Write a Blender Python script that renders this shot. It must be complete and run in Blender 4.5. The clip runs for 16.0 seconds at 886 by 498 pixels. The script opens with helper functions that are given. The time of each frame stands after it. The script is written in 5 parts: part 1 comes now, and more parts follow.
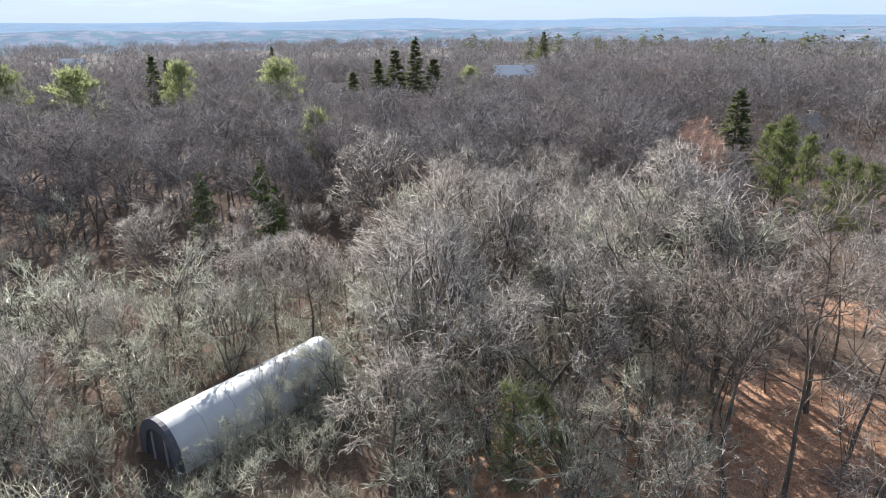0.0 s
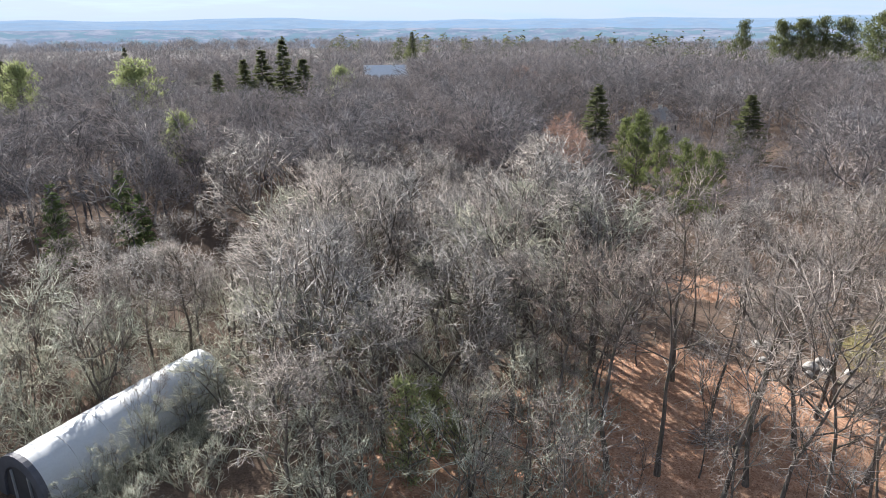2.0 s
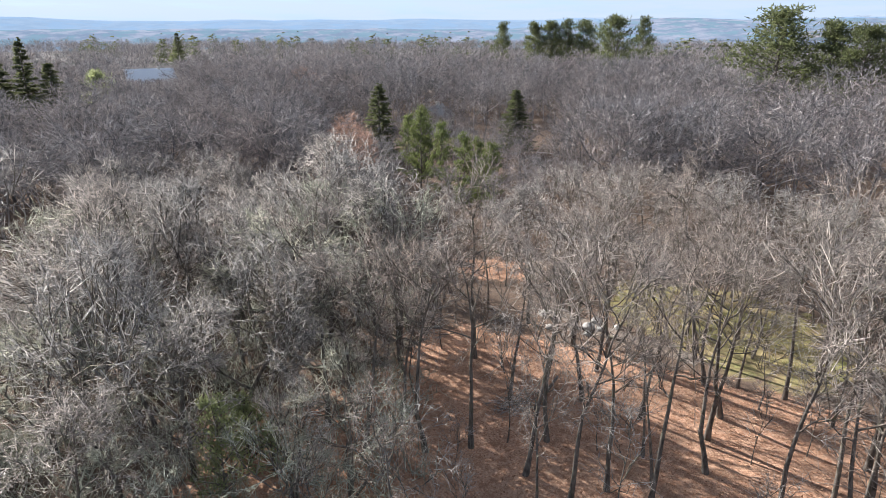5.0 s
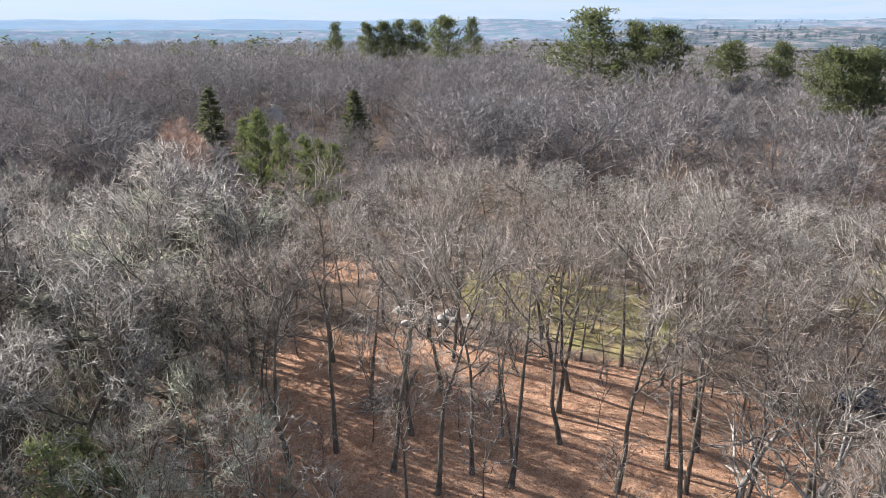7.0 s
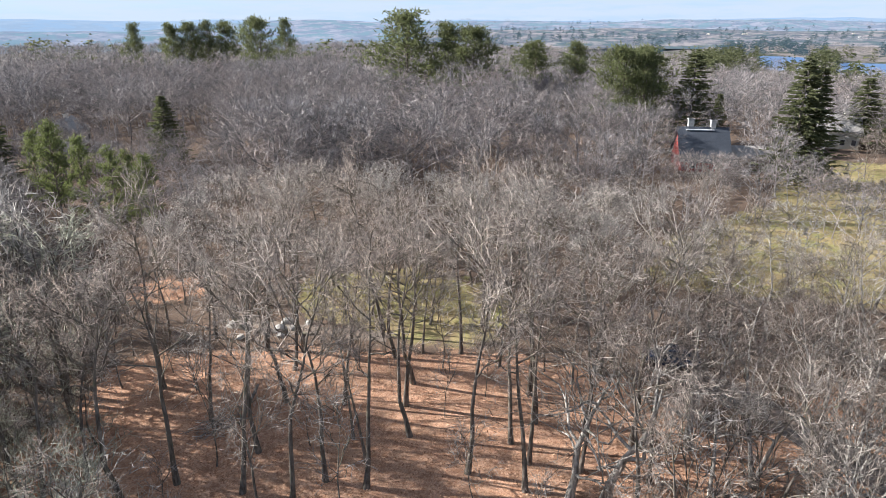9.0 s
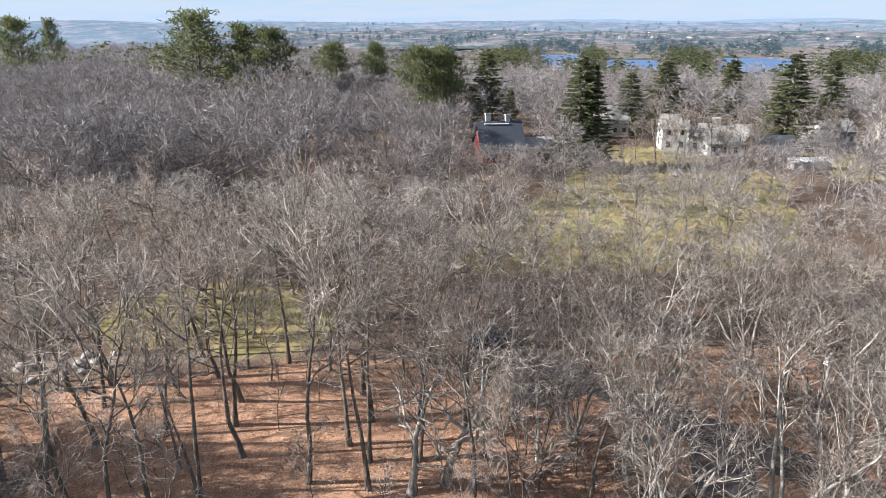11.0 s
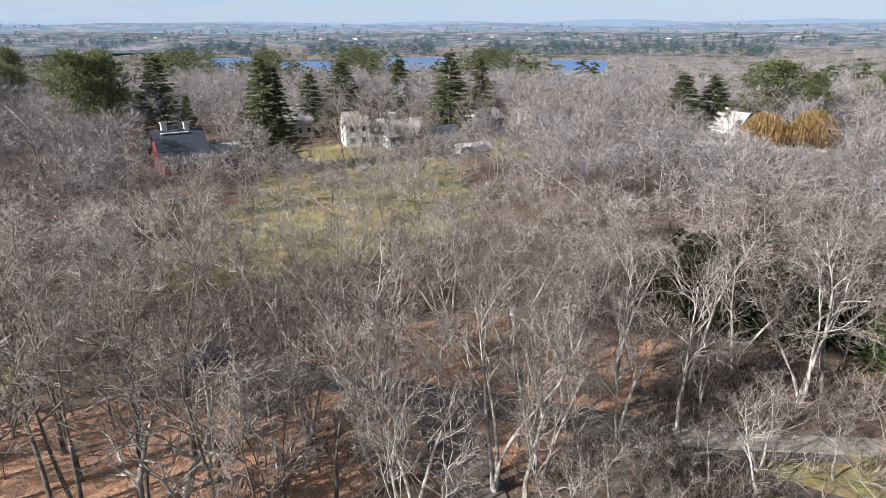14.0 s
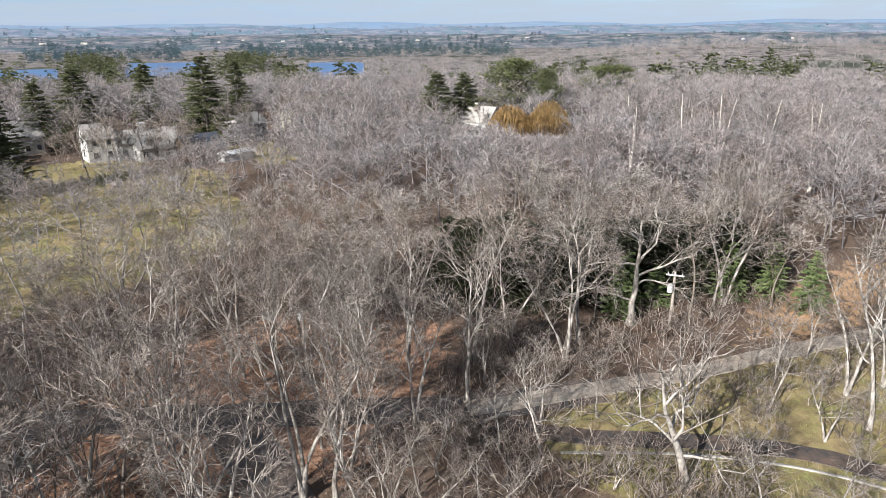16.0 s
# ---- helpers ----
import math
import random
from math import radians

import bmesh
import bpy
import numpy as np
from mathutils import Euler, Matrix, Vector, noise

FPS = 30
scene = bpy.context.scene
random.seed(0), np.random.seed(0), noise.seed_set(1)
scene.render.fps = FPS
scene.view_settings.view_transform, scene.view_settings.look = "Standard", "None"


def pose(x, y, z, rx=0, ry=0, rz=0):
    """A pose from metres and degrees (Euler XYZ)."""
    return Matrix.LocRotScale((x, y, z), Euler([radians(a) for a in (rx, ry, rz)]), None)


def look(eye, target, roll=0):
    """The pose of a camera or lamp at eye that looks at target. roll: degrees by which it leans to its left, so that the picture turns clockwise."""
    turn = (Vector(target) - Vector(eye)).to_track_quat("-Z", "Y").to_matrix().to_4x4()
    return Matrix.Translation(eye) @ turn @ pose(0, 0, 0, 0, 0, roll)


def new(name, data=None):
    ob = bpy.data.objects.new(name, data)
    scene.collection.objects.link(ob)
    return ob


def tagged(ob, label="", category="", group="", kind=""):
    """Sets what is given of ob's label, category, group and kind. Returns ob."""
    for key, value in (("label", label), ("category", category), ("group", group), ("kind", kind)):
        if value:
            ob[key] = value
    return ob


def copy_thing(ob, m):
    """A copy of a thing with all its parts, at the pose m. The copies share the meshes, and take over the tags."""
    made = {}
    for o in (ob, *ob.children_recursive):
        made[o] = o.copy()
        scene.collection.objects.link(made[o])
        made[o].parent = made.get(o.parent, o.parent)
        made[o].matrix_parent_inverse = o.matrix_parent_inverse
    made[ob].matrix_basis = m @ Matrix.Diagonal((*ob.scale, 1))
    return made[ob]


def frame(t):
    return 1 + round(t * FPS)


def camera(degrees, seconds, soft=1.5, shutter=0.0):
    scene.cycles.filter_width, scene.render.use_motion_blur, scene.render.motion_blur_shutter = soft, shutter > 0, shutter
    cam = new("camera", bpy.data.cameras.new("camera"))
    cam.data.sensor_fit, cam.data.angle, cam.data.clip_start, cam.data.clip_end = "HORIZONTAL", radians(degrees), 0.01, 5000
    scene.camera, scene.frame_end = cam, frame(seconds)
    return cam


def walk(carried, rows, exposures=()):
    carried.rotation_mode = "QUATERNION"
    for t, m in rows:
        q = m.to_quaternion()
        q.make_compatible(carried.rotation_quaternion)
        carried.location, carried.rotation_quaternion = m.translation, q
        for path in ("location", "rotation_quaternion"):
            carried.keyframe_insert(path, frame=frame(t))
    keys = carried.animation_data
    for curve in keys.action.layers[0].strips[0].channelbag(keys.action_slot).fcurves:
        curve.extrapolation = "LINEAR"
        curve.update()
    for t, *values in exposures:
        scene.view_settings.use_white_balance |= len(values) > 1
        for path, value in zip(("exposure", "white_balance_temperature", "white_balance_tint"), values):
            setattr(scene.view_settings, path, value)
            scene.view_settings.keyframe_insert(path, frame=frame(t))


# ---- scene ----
# Camera: a drone that hovers and turns to its right.
cam = camera(68.65, 16.0, 0.9)
PATH = [
    (0.0, 0.03, 0.02, 26.09, 70.81, 0.44, 1.65),
    (0.5, -0.03, -0.02, 26.04, 70.80, 0.35, -0.96),
    (1.0, -0.08, -0.06, 26.00, 70.80, 0.27, -3.41),
    (1.5, -0.13, -0.10, 25.96, 70.80, 0.20, -6.42),
    (2.0, -0.18, -0.13, 25.92, 70.80, 0.14, -9.39),
    (2.5, -0.22, -0.17, 25.89, 70.81, 0.09, -12.33),
    (3.0, -0.26, -0.20, 25.86, 70.81, 0.04, -15.35),
    (3.5, -0.29, -0.23, 25.84, 70.82, 0.00, -18.53),
    (4.0, -0.32, -0.25, 25.81, 70.84, -0.03, -21.83),
    (6.5, -0.46, -0.35, 25.73, 70.93, -0.12, -38.22),
    (7.0, -0.48, -0.35, 25.72, 70.95, -0.13, -42.11),
    (7.5, -0.51, -0.36, 25.71, 70.98, -0.14, -45.85),
    (8.0, -0.54, -0.36, 25.70, 71.01, -0.14, -49.66),
    (10.5, -0.70, -0.31, 25.66, 71.16, -0.12, -70.09),
    (11.0, -0.75, -0.28, 25.65, 71.19, -0.10, -74.45),
    (11.5, -0.79, -0.25, 25.63, 71.22, -0.09, -78.91),
    (12.0, -0.84, -0.22, 25.62, 71.26, -0.07, -83.46),
    (12.5, -0.90, -0.18, 25.61, 71.29, -0.05, -88.02),
    (13.0, -0.96, -0.13, 25.59, 71.33, -0.02, -92.54),
    (13.5, -1.03, -0.08, 25.58, 71.36, 0.01, -97.08),
    (14.0, -1.11, -0.03, 25.56, 71.39, 0.05, -101.66),
    (14.5, -1.19, 0.03, 25.54, 71.43, 0.09, -106.29),
    (15.0, -1.28, 0.10, 25.51, 71.46, 0.14, -111.06),
    (15.5, -1.38, 0.17, 25.49, 71.50, 0.20, -116.53),
    (16.0, -1.48, 0.25, 25.46, 71.53, 0.27, -122.10),
]

SUN_AZ, SUN_EL = 20.0, 27.0      # degrees left of +y, degrees above the horizon


def heading(az, el=0.0):
    a, e = radians(az), radians(el)
    return Vector((-math.sin(a) * math.cos(e), math.cos(a) * math.cos(e), math.sin(e)))


walk(cam, [(t, pose(*p)) for t, *p in PATH], exposures=[(0.0, 1.66, 6250, 10), (4.0, 1.66, 6250, 10), (7.5, 1.66, 6300, 10), (11.5, 1.56, 6300, 10), (16.0, 1.26, 6350, 10)])

# ---- world and sun ----
world = bpy.data.worlds.new("sky")
scene.world = world
world.use_nodes = True
wn, wl = world.node_tree.nodes, world.node_tree.links
wn.clear()
sky = wn.new("ShaderNodeTexSky")
sky.sky_type, sky.sun_disc = "NISHITA", False
sky.sun_elevation, sky.sun_rotation = radians(SUN_EL), radians(-SUN_AZ)
sky.altitude, sky.air_density, sky.dust_density, sky.ozone_density = 60, 1.0, 0.1, 3.0
co = wn.new("ShaderNodeTexCoord")
stretch = wn.new("ShaderNodeMapping")
stretch.inputs["Scale"].default_value = (4.0, 4.0, 42.0)
puffs = wn.new("ShaderNodeTexNoise")
puffs.inputs["Scale"].default_value, puffs.inputs["Detail"].default_value, puffs.inputs["Roughness"].default_value = 2.2, 8.0, 0.62
ramp = wn.new("ShaderNodeMapRange")
ramp.inputs["From Min"].default_value, ramp.inputs["From Max"].default_value = 0.34, 0.54
ramp.inputs["To Max"].default_value = 0.6
clouds = wn.new("ShaderNodeMix")
clouds.data_type = "RGBA"
clouds.inputs["B"].default_value = (3.6, 3.9, 4.3, 1)
back = wn.new("ShaderNodeBackground")
back.inputs["Strength"].default_value = 0.052
wo = wn.new("ShaderNodeOutputWorld")
wl.new(co.outputs["Generated"], stretch.inputs["Vector"])
wl.new(stretch.outputs["Vector"], puffs.inputs["Vector"])
wl.new(puffs.outputs["Fac"], ramp.inputs["Value"])
wl.new(ramp.outputs["Result"], clouds.inputs["Factor"])
wl.new(sky.outputs["Color"], clouds.inputs["A"])
split = wn.new("ShaderNodeSeparateXYZ")
low = wn.new("ShaderNodeMapRange")
low.inputs["From Max"].default_value, low.inputs["To Min"].default_value, low.inputs["To Max"].default_value = 0.2, 0.92, 0.0
haze = wn.new("ShaderNodeMix")
haze.data_type = "RGBA"
puff_tone = wn.new("ShaderNodeMix")
puff_tone.data_type = "RGBA"
puff_tone.inputs["A"].default_value, puff_tone.inputs["B"].default_value = (3.2, 4.45, 6.5, 1), (4.7, 5.3, 6.1, 1)
wl.new(ramp.outputs["Result"], puff_tone.inputs["Factor"])
wl.new(co.outputs["Generated"], split.inputs["Vector"])
wl.new(split.outputs["Z"], low.inputs["Value"])
wl.new(low.outputs["Result"], haze.inputs["Factor"])
wl.new(clouds.outputs["Result"], haze.inputs["A"])
wl.new(puff_tone.outputs["Result"], haze.inputs["B"])
wl.new(haze.outputs["Result"], back.inputs["Color"])
wl.new(back.outputs["Background"], wo.inputs["Surface"])

sun = new("sun", bpy.data.lights.new("sun", "SUN"))
sun.data.energy, sun.data.angle, sun.data.color = 5.0, radians(0.53), (1.0, 0.95, 0.88)
sun.matrix_world = look(heading(SUN_AZ, SUN_EL) * 300, (0, 0, 0))


# ---- materials ----
class Mat:
    """A node material with short ways to make nodes."""

    def __init__(self, name, rough=0.8, spec=0.3, metal=0.0):
        self.m = bpy.data.materials.new(name)
        self.m.use_nodes = True
        self.n, self.l = self.m.node_tree.nodes, self.m.node_tree.links
        self.b = self.n["Principled BSDF"]
        self.b.inputs["Roughness"].default_value = rough
        self.b.inputs["Specular IOR Level"].default_value = spec
        self.b.inputs["Metallic"].default_value = metal
        self.xyz = self.n.new("ShaderNodeTexCoord").outputs["Object"]

    def noise(self, scale, detail=4.0, rough=0.55, squash=None):
        v = self.xyz
        if squash:
            mp = self.n.new("ShaderNodeMapping")
            mp.inputs["Scale"].default_value = squash
            self.l.new(v, mp.inputs["Vector"])
            v = mp.outputs["Vector"]
        t = self.n.new("ShaderNodeTexNoise")
        t.inputs["Scale"].default_value, t.inputs["Detail"].default_value, t.inputs["Roughness"].default_value = scale, detail, rough
        self.l.new(v, t.inputs["Vector"])
        return t.outputs["Fac"]

    def cells(self, scale):
        t = self.n.new("ShaderNodeTexVoronoi")
        t.inputs["Scale"].default_value = scale
        self.l.new(self.xyz, t.inputs["Vector"])
        return t.outputs["Color"], t.outputs["Distance"]

    def span(self, v, a, b, lo=0.0, hi=1.0):
        r = self.n.new("ShaderNodeMapRange")
        for k, x in (("From Min", a), ("From Max", b), ("To Min", lo), ("To Max", hi)):
            r.inputs[k].default_value = x
        self.l.new(v, r.inputs["Value"])
        return r.outputs["Result"]

    def mix(self, fac, a, b, how="MIX"):
        x = self.n.new("ShaderNodeMix")
        x.data_type, x.blend_type = "RGBA", how
        for k, v in (("Factor", fac), ("A", a), ("B", b)):
            if isinstance(v, (int, float)):
                x.inputs[k].default_value = v
            elif isinstance(v, tuple):
                x.inputs[k].default_value = (*v, 1)
            else:
                self.l.new(v, x.inputs[k])
        return x.outputs["Result"]

    def math(self, op, a, b):
        x = self.n.new("ShaderNodeMath")
        x.operation = op
        for i, v in enumerate((a, b)):
            if isinstance(v, (int, float)):
                x.inputs[i].default_value = v
            else:
                self.l.new(v, x.inputs[i])
        return x.outputs["Value"]

    def field(self, name):
        a = self.n.new("ShaderNodeAttribute")
        a.attribute_name = name
        return a.outputs["Fac"]

    def rnd(self):
        return self.n.new("ShaderNodeObjectInfo").outputs["Random"]

    def island(self):
        return self.n.new("ShaderNodeNewGeometry").outputs["Random Per Island"]

    def done(self, colour, bump=None, depth=0.02, strength=0.5):
        if isinstance(colour, tuple):
            self.b.inputs["Base Color"].default_value = (*colour, 1)
        else:
            self.l.new(colour, self.b.inputs["Base Color"])
        if bump is not None:
            k = self.n.new("ShaderNodeBump")
            k.inputs["Strength"].default_value, k.inputs["Distance"].default_value = strength, depth
            self.l.new(bump, k.inputs["Height"])
            self.l.new(k.outputs["Normal"], self.b.inputs["Normal"])
        return self.m


def bark(name, dark, light, moss=None):
    k = Mat(name, 0.9, 0.15)
    grain = k.noise(5.0, 6, 0.65, (1, 1, 0.25))
    c = k.mix(k.span(grain, 0.35, 0.65), dark, light)
    c = k.mix(k.span(k.noise(0.7, 3), 0.5, 0.7, 0, 0.5), c, tuple(x * 1.35 for x in light))
    if moss:
        c = k.mix(k.span(k.noise(1.3, 3), 0.52, 0.66, 0, 0.6), c, moss)
    c = k.mix(k.span(k.rnd(), 0, 1, 0, 0.35), c, dark)
    return k.done(c, grain, 0.03, 0.7)


def twigs(name, dark, light, rough=0.55, gloss=0.35, wide=False):
    """Twigs of uneven tone, many dark and some bright; wide: the tone also drifts from tree to tree of a joined wood."""
    k = Mat(name, rough, gloss)
    isle = k.island()
    c = k.mix(k.math("POWER", isle, 1.5), dark, light)
    warm = tuple(x * s for x, s in zip(light, (1.1, 0.92, 0.8)))
    if wide:
        drift = k.noise(0.09, 2, 0.5)
        c = k.mix(k.span(drift, 0.35, 0.65, 0, 0.6), c, k.mix(isle, tuple(x * 0.9 for x in dark), tuple(x * 0.85 for x in warm)))
        c = k.mix(k.span(k.noise(0.17, 2, 0.5), 0.5, 0.68, 0, 0.55), c, dark)
    else:
        c = k.mix(k.span(k.rnd(), 0, 1, 0, 0.4), c, k.mix(isle, dark, warm))
        c = k.mix(k.span(k.noise(1.5, 3), 0.4, 0.7, 0, 0.4), c, dark)
    rim, both_ways = k.n.new("ShaderNodeBsdfTranslucent"), k.n.new("ShaderNodeMixShader")
    both_ways.inputs["Fac"].default_value = 0.16 if wide else 0.32      # light that wraps round the fine twigs
    k.l.new(c, rim.inputs["Color"])
    k.l.new(k.b.outputs["BSDF"], both_ways.inputs[1])
    k.l.new(rim.outputs["BSDF"], both_ways.inputs[2])
    k.l.new(both_ways.outputs["Shader"], k.n["Material Output"].inputs["Surface"])
    return k.done(c)


def needles(name, dark, light):
    k = Mat(name, 0.7, 0.25)
    c = k.mix(k.island(), dark, light)
    c = k.mix(k.span(k.noise(0.6, 3), 0.45, 0.7, 0, 0.6), c, light)
    c = k.mix(k.span(k.rnd(), 0, 1, 0, 0.35), c, dark)
    thin, both_ways = k.n.new("ShaderNodeBsdfTranslucent"), k.n.new("ShaderNodeMixShader")
    both_ways.inputs["Fac"].default_value = 0.33
    out = k.n["Material Output"]
    k.l.new(k.mix(0.6, c, tuple(min(1, x * 1.8) for x in light)), thin.inputs["Color"])
    k.l.new(k.b.outputs["BSDF"], both_ways.inputs[1])
    k.l.new(thin.outputs["BSDF"], both_ways.inputs[2])
    k.l.new(both_ways.outputs["Shader"], out.inputs["Surface"])
    return k.done(c)


M_BARK = bark("grey_bark", (0.05, 0.042, 0.036), (0.25, 0.215, 0.185), (0.13, 0.13, 0.08))
M_PALE = bark("pale_bark", (0.08, 0.07, 0.062), (0.52, 0.485, 0.445))
# Paler than grey bark: sunlight on the limbs is put into the colour.
M_OAK = bark("sunlit_oak_bark", (0.09, 0.08, 0.07), (0.44, 0.41, 0.375))
M_BIRCH = bark("birch_bark", (0.4, 0.37, 0.33), (0.76, 0.71, 0.65))
M_TWIG = twigs("grey_twigs", (0.12, 0.113, 0.108), (0.76, 0.72, 0.685), 0.52, 0.4)
M_TWIG_BROWN = twigs("brown_twigs", (0.1, 0.089, 0.082), (0.7, 0.63, 0.58))
M_TWIG_PALE = twigs("pale_twigs", (0.06, 0.05, 0.045), (0.5, 0.45, 0.41))
M_TWIG_OLIVE = twigs("olive_twigs", (0.2, 0.21, 0.16), (0.8, 0.82, 0.71), 0.52, 0.4)
M_TWIG_RED = twigs("russet_twigs", (0.22, 0.13, 0.1), (0.5, 0.34, 0.27))
M_WILLOW = twigs("willow_twigs", (0.3, 0.2, 0.085), (0.58, 0.41, 0.19))
M_WOODS = twigs("woods_twigs", (0.1, 0.096, 0.102), (0.45, 0.428, 0.43), 0.9, 0.03, True)
M_SPRUCE = needles("spruce_needles", (0.028, 0.036, 0.018), (0.14, 0.15, 0.075))
M_PINE = needles("pine_needles", (0.035, 0.044, 0.02), (0.15, 0.165, 0.075))
# Lighter pine copy: sunlight on the western pines is put into its colour.
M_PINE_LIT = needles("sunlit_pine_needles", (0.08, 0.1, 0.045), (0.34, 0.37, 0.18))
M_HEDGE = needles("hedge_needles", (0.045, 0.06, 0.024), (0.175, 0.2, 0.078))
M_STRAW = twigs("straw_grass", (0.12, 0.11, 0.045), (0.4, 0.34, 0.17), 0.8, 0.2)
# Near-black evergreen copy: the understorey's deep shade is put into the colour.
M_SHADED_GREEN = needles("shaded_evergreen_needles", (0.012, 0.016, 0.009), (0.055, 0.062, 0.032))
M_HEMLOCK = needles("hemlock_needles", (0.045, 0.07, 0.03), (0.19, 0.24, 0.1))


def ground_material():
    k = Mat("forest_ground", 0.95, 0.02)
    speck, d = k.cells(7.0)
    fine = k.span(k.noise(8.0, 8, 0.8), 0.3, 0.7, 0.2, 0.8)
    wide = k.noise(0.22, 5, 0.6)
    edge = k.span(k.noise(0.5, 6, 0.7), 0.25, 0.75, -0.5, 0.5)

    def mask(name):
        return k.span(k.math("ADD", k.field(name), edge), 0.38, 0.62)

    brown = k.mix(k.span(fine, 0.3, 0.7), (0.055, 0.04, 0.032), (0.2, 0.144, 0.11))
    brown = k.mix(k.span(wide, 0.4, 0.65, 0, 0.5), brown, (0.15, 0.112, 0.09))
    orange = k.mix(k.span(fine, 0.36, 0.64), (0.21, 0.105, 0.062), (0.64, 0.37, 0.24))
    orange = k.mix(k.span(speck, 0.2, 0.9, 0, 0.5), orange, (0.66, 0.46, 0.34))
    orange = k.mix(k.span(wide, 0.45, 0.7, 0, 0.5), orange, (0.36, 0.24, 0.165))
    orange = k.mix(k.span(k.noise(1.3, 6, 0.75), 0.47, 0.6, 0, 0.75), orange, (0.27, 0.145, 0.092))
    grass = k.mix(k.span(fine, 0.3, 0.7), (0.11, 0.112, 0.045), (0.33, 0.325, 0.13))
    grass = k.mix(k.span(wide, 0.38, 0.6, 0, 0.65), grass, (0.29, 0.235, 0.125))
    grass = k.mix(k.span(k.noise(0.33, 5, 0.65), 0.46, 0.6, 0, 0.75), grass, (0.34, 0.26, 0.145))
    grass = k.mix(k.span(k.noise(0.8, 6, 0.7), 0.44, 0.6, 0, 0.75), grass, (0.17, 0.125, 0.078))
    sand = k.mix(k.span(fine, 0.3, 0.7), (0.34, 0.2, 0.11), (0.5, 0.33, 0.2))
    canopy = k.mix(k.span(k.noise(0.11, 6, 0.7), 0.4, 0.62), (0.075, 0.07, 0.074), (0.25, 0.225, 0.21))
    canopy = k.mix(k.span(k.noise(0.012, 5, 0.65), 0.52, 0.6, 0, 0.85), canopy, (0.04, 0.052, 0.035))
    c = k.mix(mask("litter"), brown, orange)
    c = k.mix(k.field("far_woods"), c, canopy)
    c = k.mix(mask("lawn"), c, grass)
    c = k.mix(mask("sand"), c, sand)
    return k.done(c, fine, 0.08, 0.8)


def asphalt_material(name, dark, light):
    k = Mat(name, 0.85, 0.3)
    c = k.mix(k.span(k.noise(25, 4), 0.3, 0.7), dark, light)
    c = k.mix(k.span(k.noise(0.6, 5, 0.65), 0.4, 0.62, 0, 0.45), c, (0.2, 0.13, 0.09))
    c = k.mix(k.span(k.noise(5.0, 6, 0.75), 0.5, 0.62, 0, 0.7), c, (0.11, 0.075, 0.055))
    return k.done(c, k.noise(40, 3), 0.01)


def plain(name, colour, rough=0.7, spread=0.25, scale=2.0, spec=0.3, metal=0.0):
    k = Mat(name, rough, spec, metal)
    c = k.mix(k.span(k.noise(scale, 5, 0.6), 0.3, 0.7), tuple(x * (1 - spread) for x in colour), colour)
    c = k.mix(k.span(k.noise(scale * 9, 3), 0.4, 0.75, 0, 0.3), c, tuple(x * 0.6 for x in colour))
    return k.done(c, k.noise(scale * 12, 3), 0.01, 0.3)


def shingle_material(name, a, b):
    k = Mat(name, 0.75, 0.3)
    c = k.mix(k.span(k.noise(6, 4, 0.6, (1, 1, 5)), 0.35, 0.65), a, b)
    c = k.mix(k.span(k.noise(0.5, 3), 0.45, 0.7, 0, 0.5), c, b)
    return k.done(c, k.noise(8, 3, 0.5, (1, 1, 6)), 0.02)


M_GROUND = ground_material()
M_ASPHALT = asphalt_material("asphalt", (0.05, 0.05, 0.052), (0.11, 0.11, 0.112))
M_DRIVE = asphalt_material("dark_asphalt", (0.025, 0.025, 0.027), (0.06, 0.06, 0.062))
M_GRAVEL = asphalt_material("gravel", (0.28, 0.25, 0.21), (0.42, 0.385, 0.335))
M_TRACK = asphalt_material("leafy_track", (0.1, 0.085, 0.07), (0.19, 0.16, 0.135))
M_KERB = plain("kerb_stone", (0.36, 0.345, 0.32), 0.8)
M_SHEET = plain("white_plastic_sheet", (0.8, 0.81, 0.82), 0.45, 0.12, 0.8)
sn, sl = M_SHEET.node_tree.nodes, M_SHEET.node_tree.links
glow_through, sheet_mix = sn.new("ShaderNodeBsdfTranslucent"), sn.new("ShaderNodeMixShader")
glow_through.inputs["Color"].default_value, sheet_mix.inputs["Fac"].default_value = (0.8, 0.82, 0.85, 1), 0.3
sl.new(sn["Principled BSDF"].outputs["BSDF"], sheet_mix.inputs[1])
sl.new(glow_through.outputs["BSDF"], sheet_mix.inputs[2])
sl.new(sheet_mix.outputs["Shader"], sn["Material Output"].inputs["Surface"])
M_ROPE = plain("grey_hoop_pipe", (0.4, 0.4, 0.41), 0.5)
M_INSIDE = plain("tunnel_dark", (0.09, 0.085, 0.09), 0.8)
M_WHITE = plain("white_clapboard", (0.52, 0.52, 0.51), 0.6, 0.35)
M_CREAM = plain("cream_clapboard", (0.52, 0.49, 0.42), 0.6, 0.25)
M_RED = plain("barn_red_board", (0.24, 0.045, 0.04), 0.7)
M_BROWN = plain("brown_board", (0.16, 0.11, 0.08), 0.7)
M_ROOF_DARK = shingle_material("dark_shingle", (0.025, 0.03, 0.04), (0.075, 0.085, 0.105))
M_ROOF_DARK.node_tree.nodes["Principled BSDF"].inputs["Roughness"].default_value = 0.42
M_ROOF_GREY = shingle_material("grey_shingle", (0.2, 0.19, 0.18), (0.36, 0.345, 0.33))
M_ROOF_WHITE = plain("pale_metal_roof", (0.85, 0.86, 0.88), 0.4, 0.12)
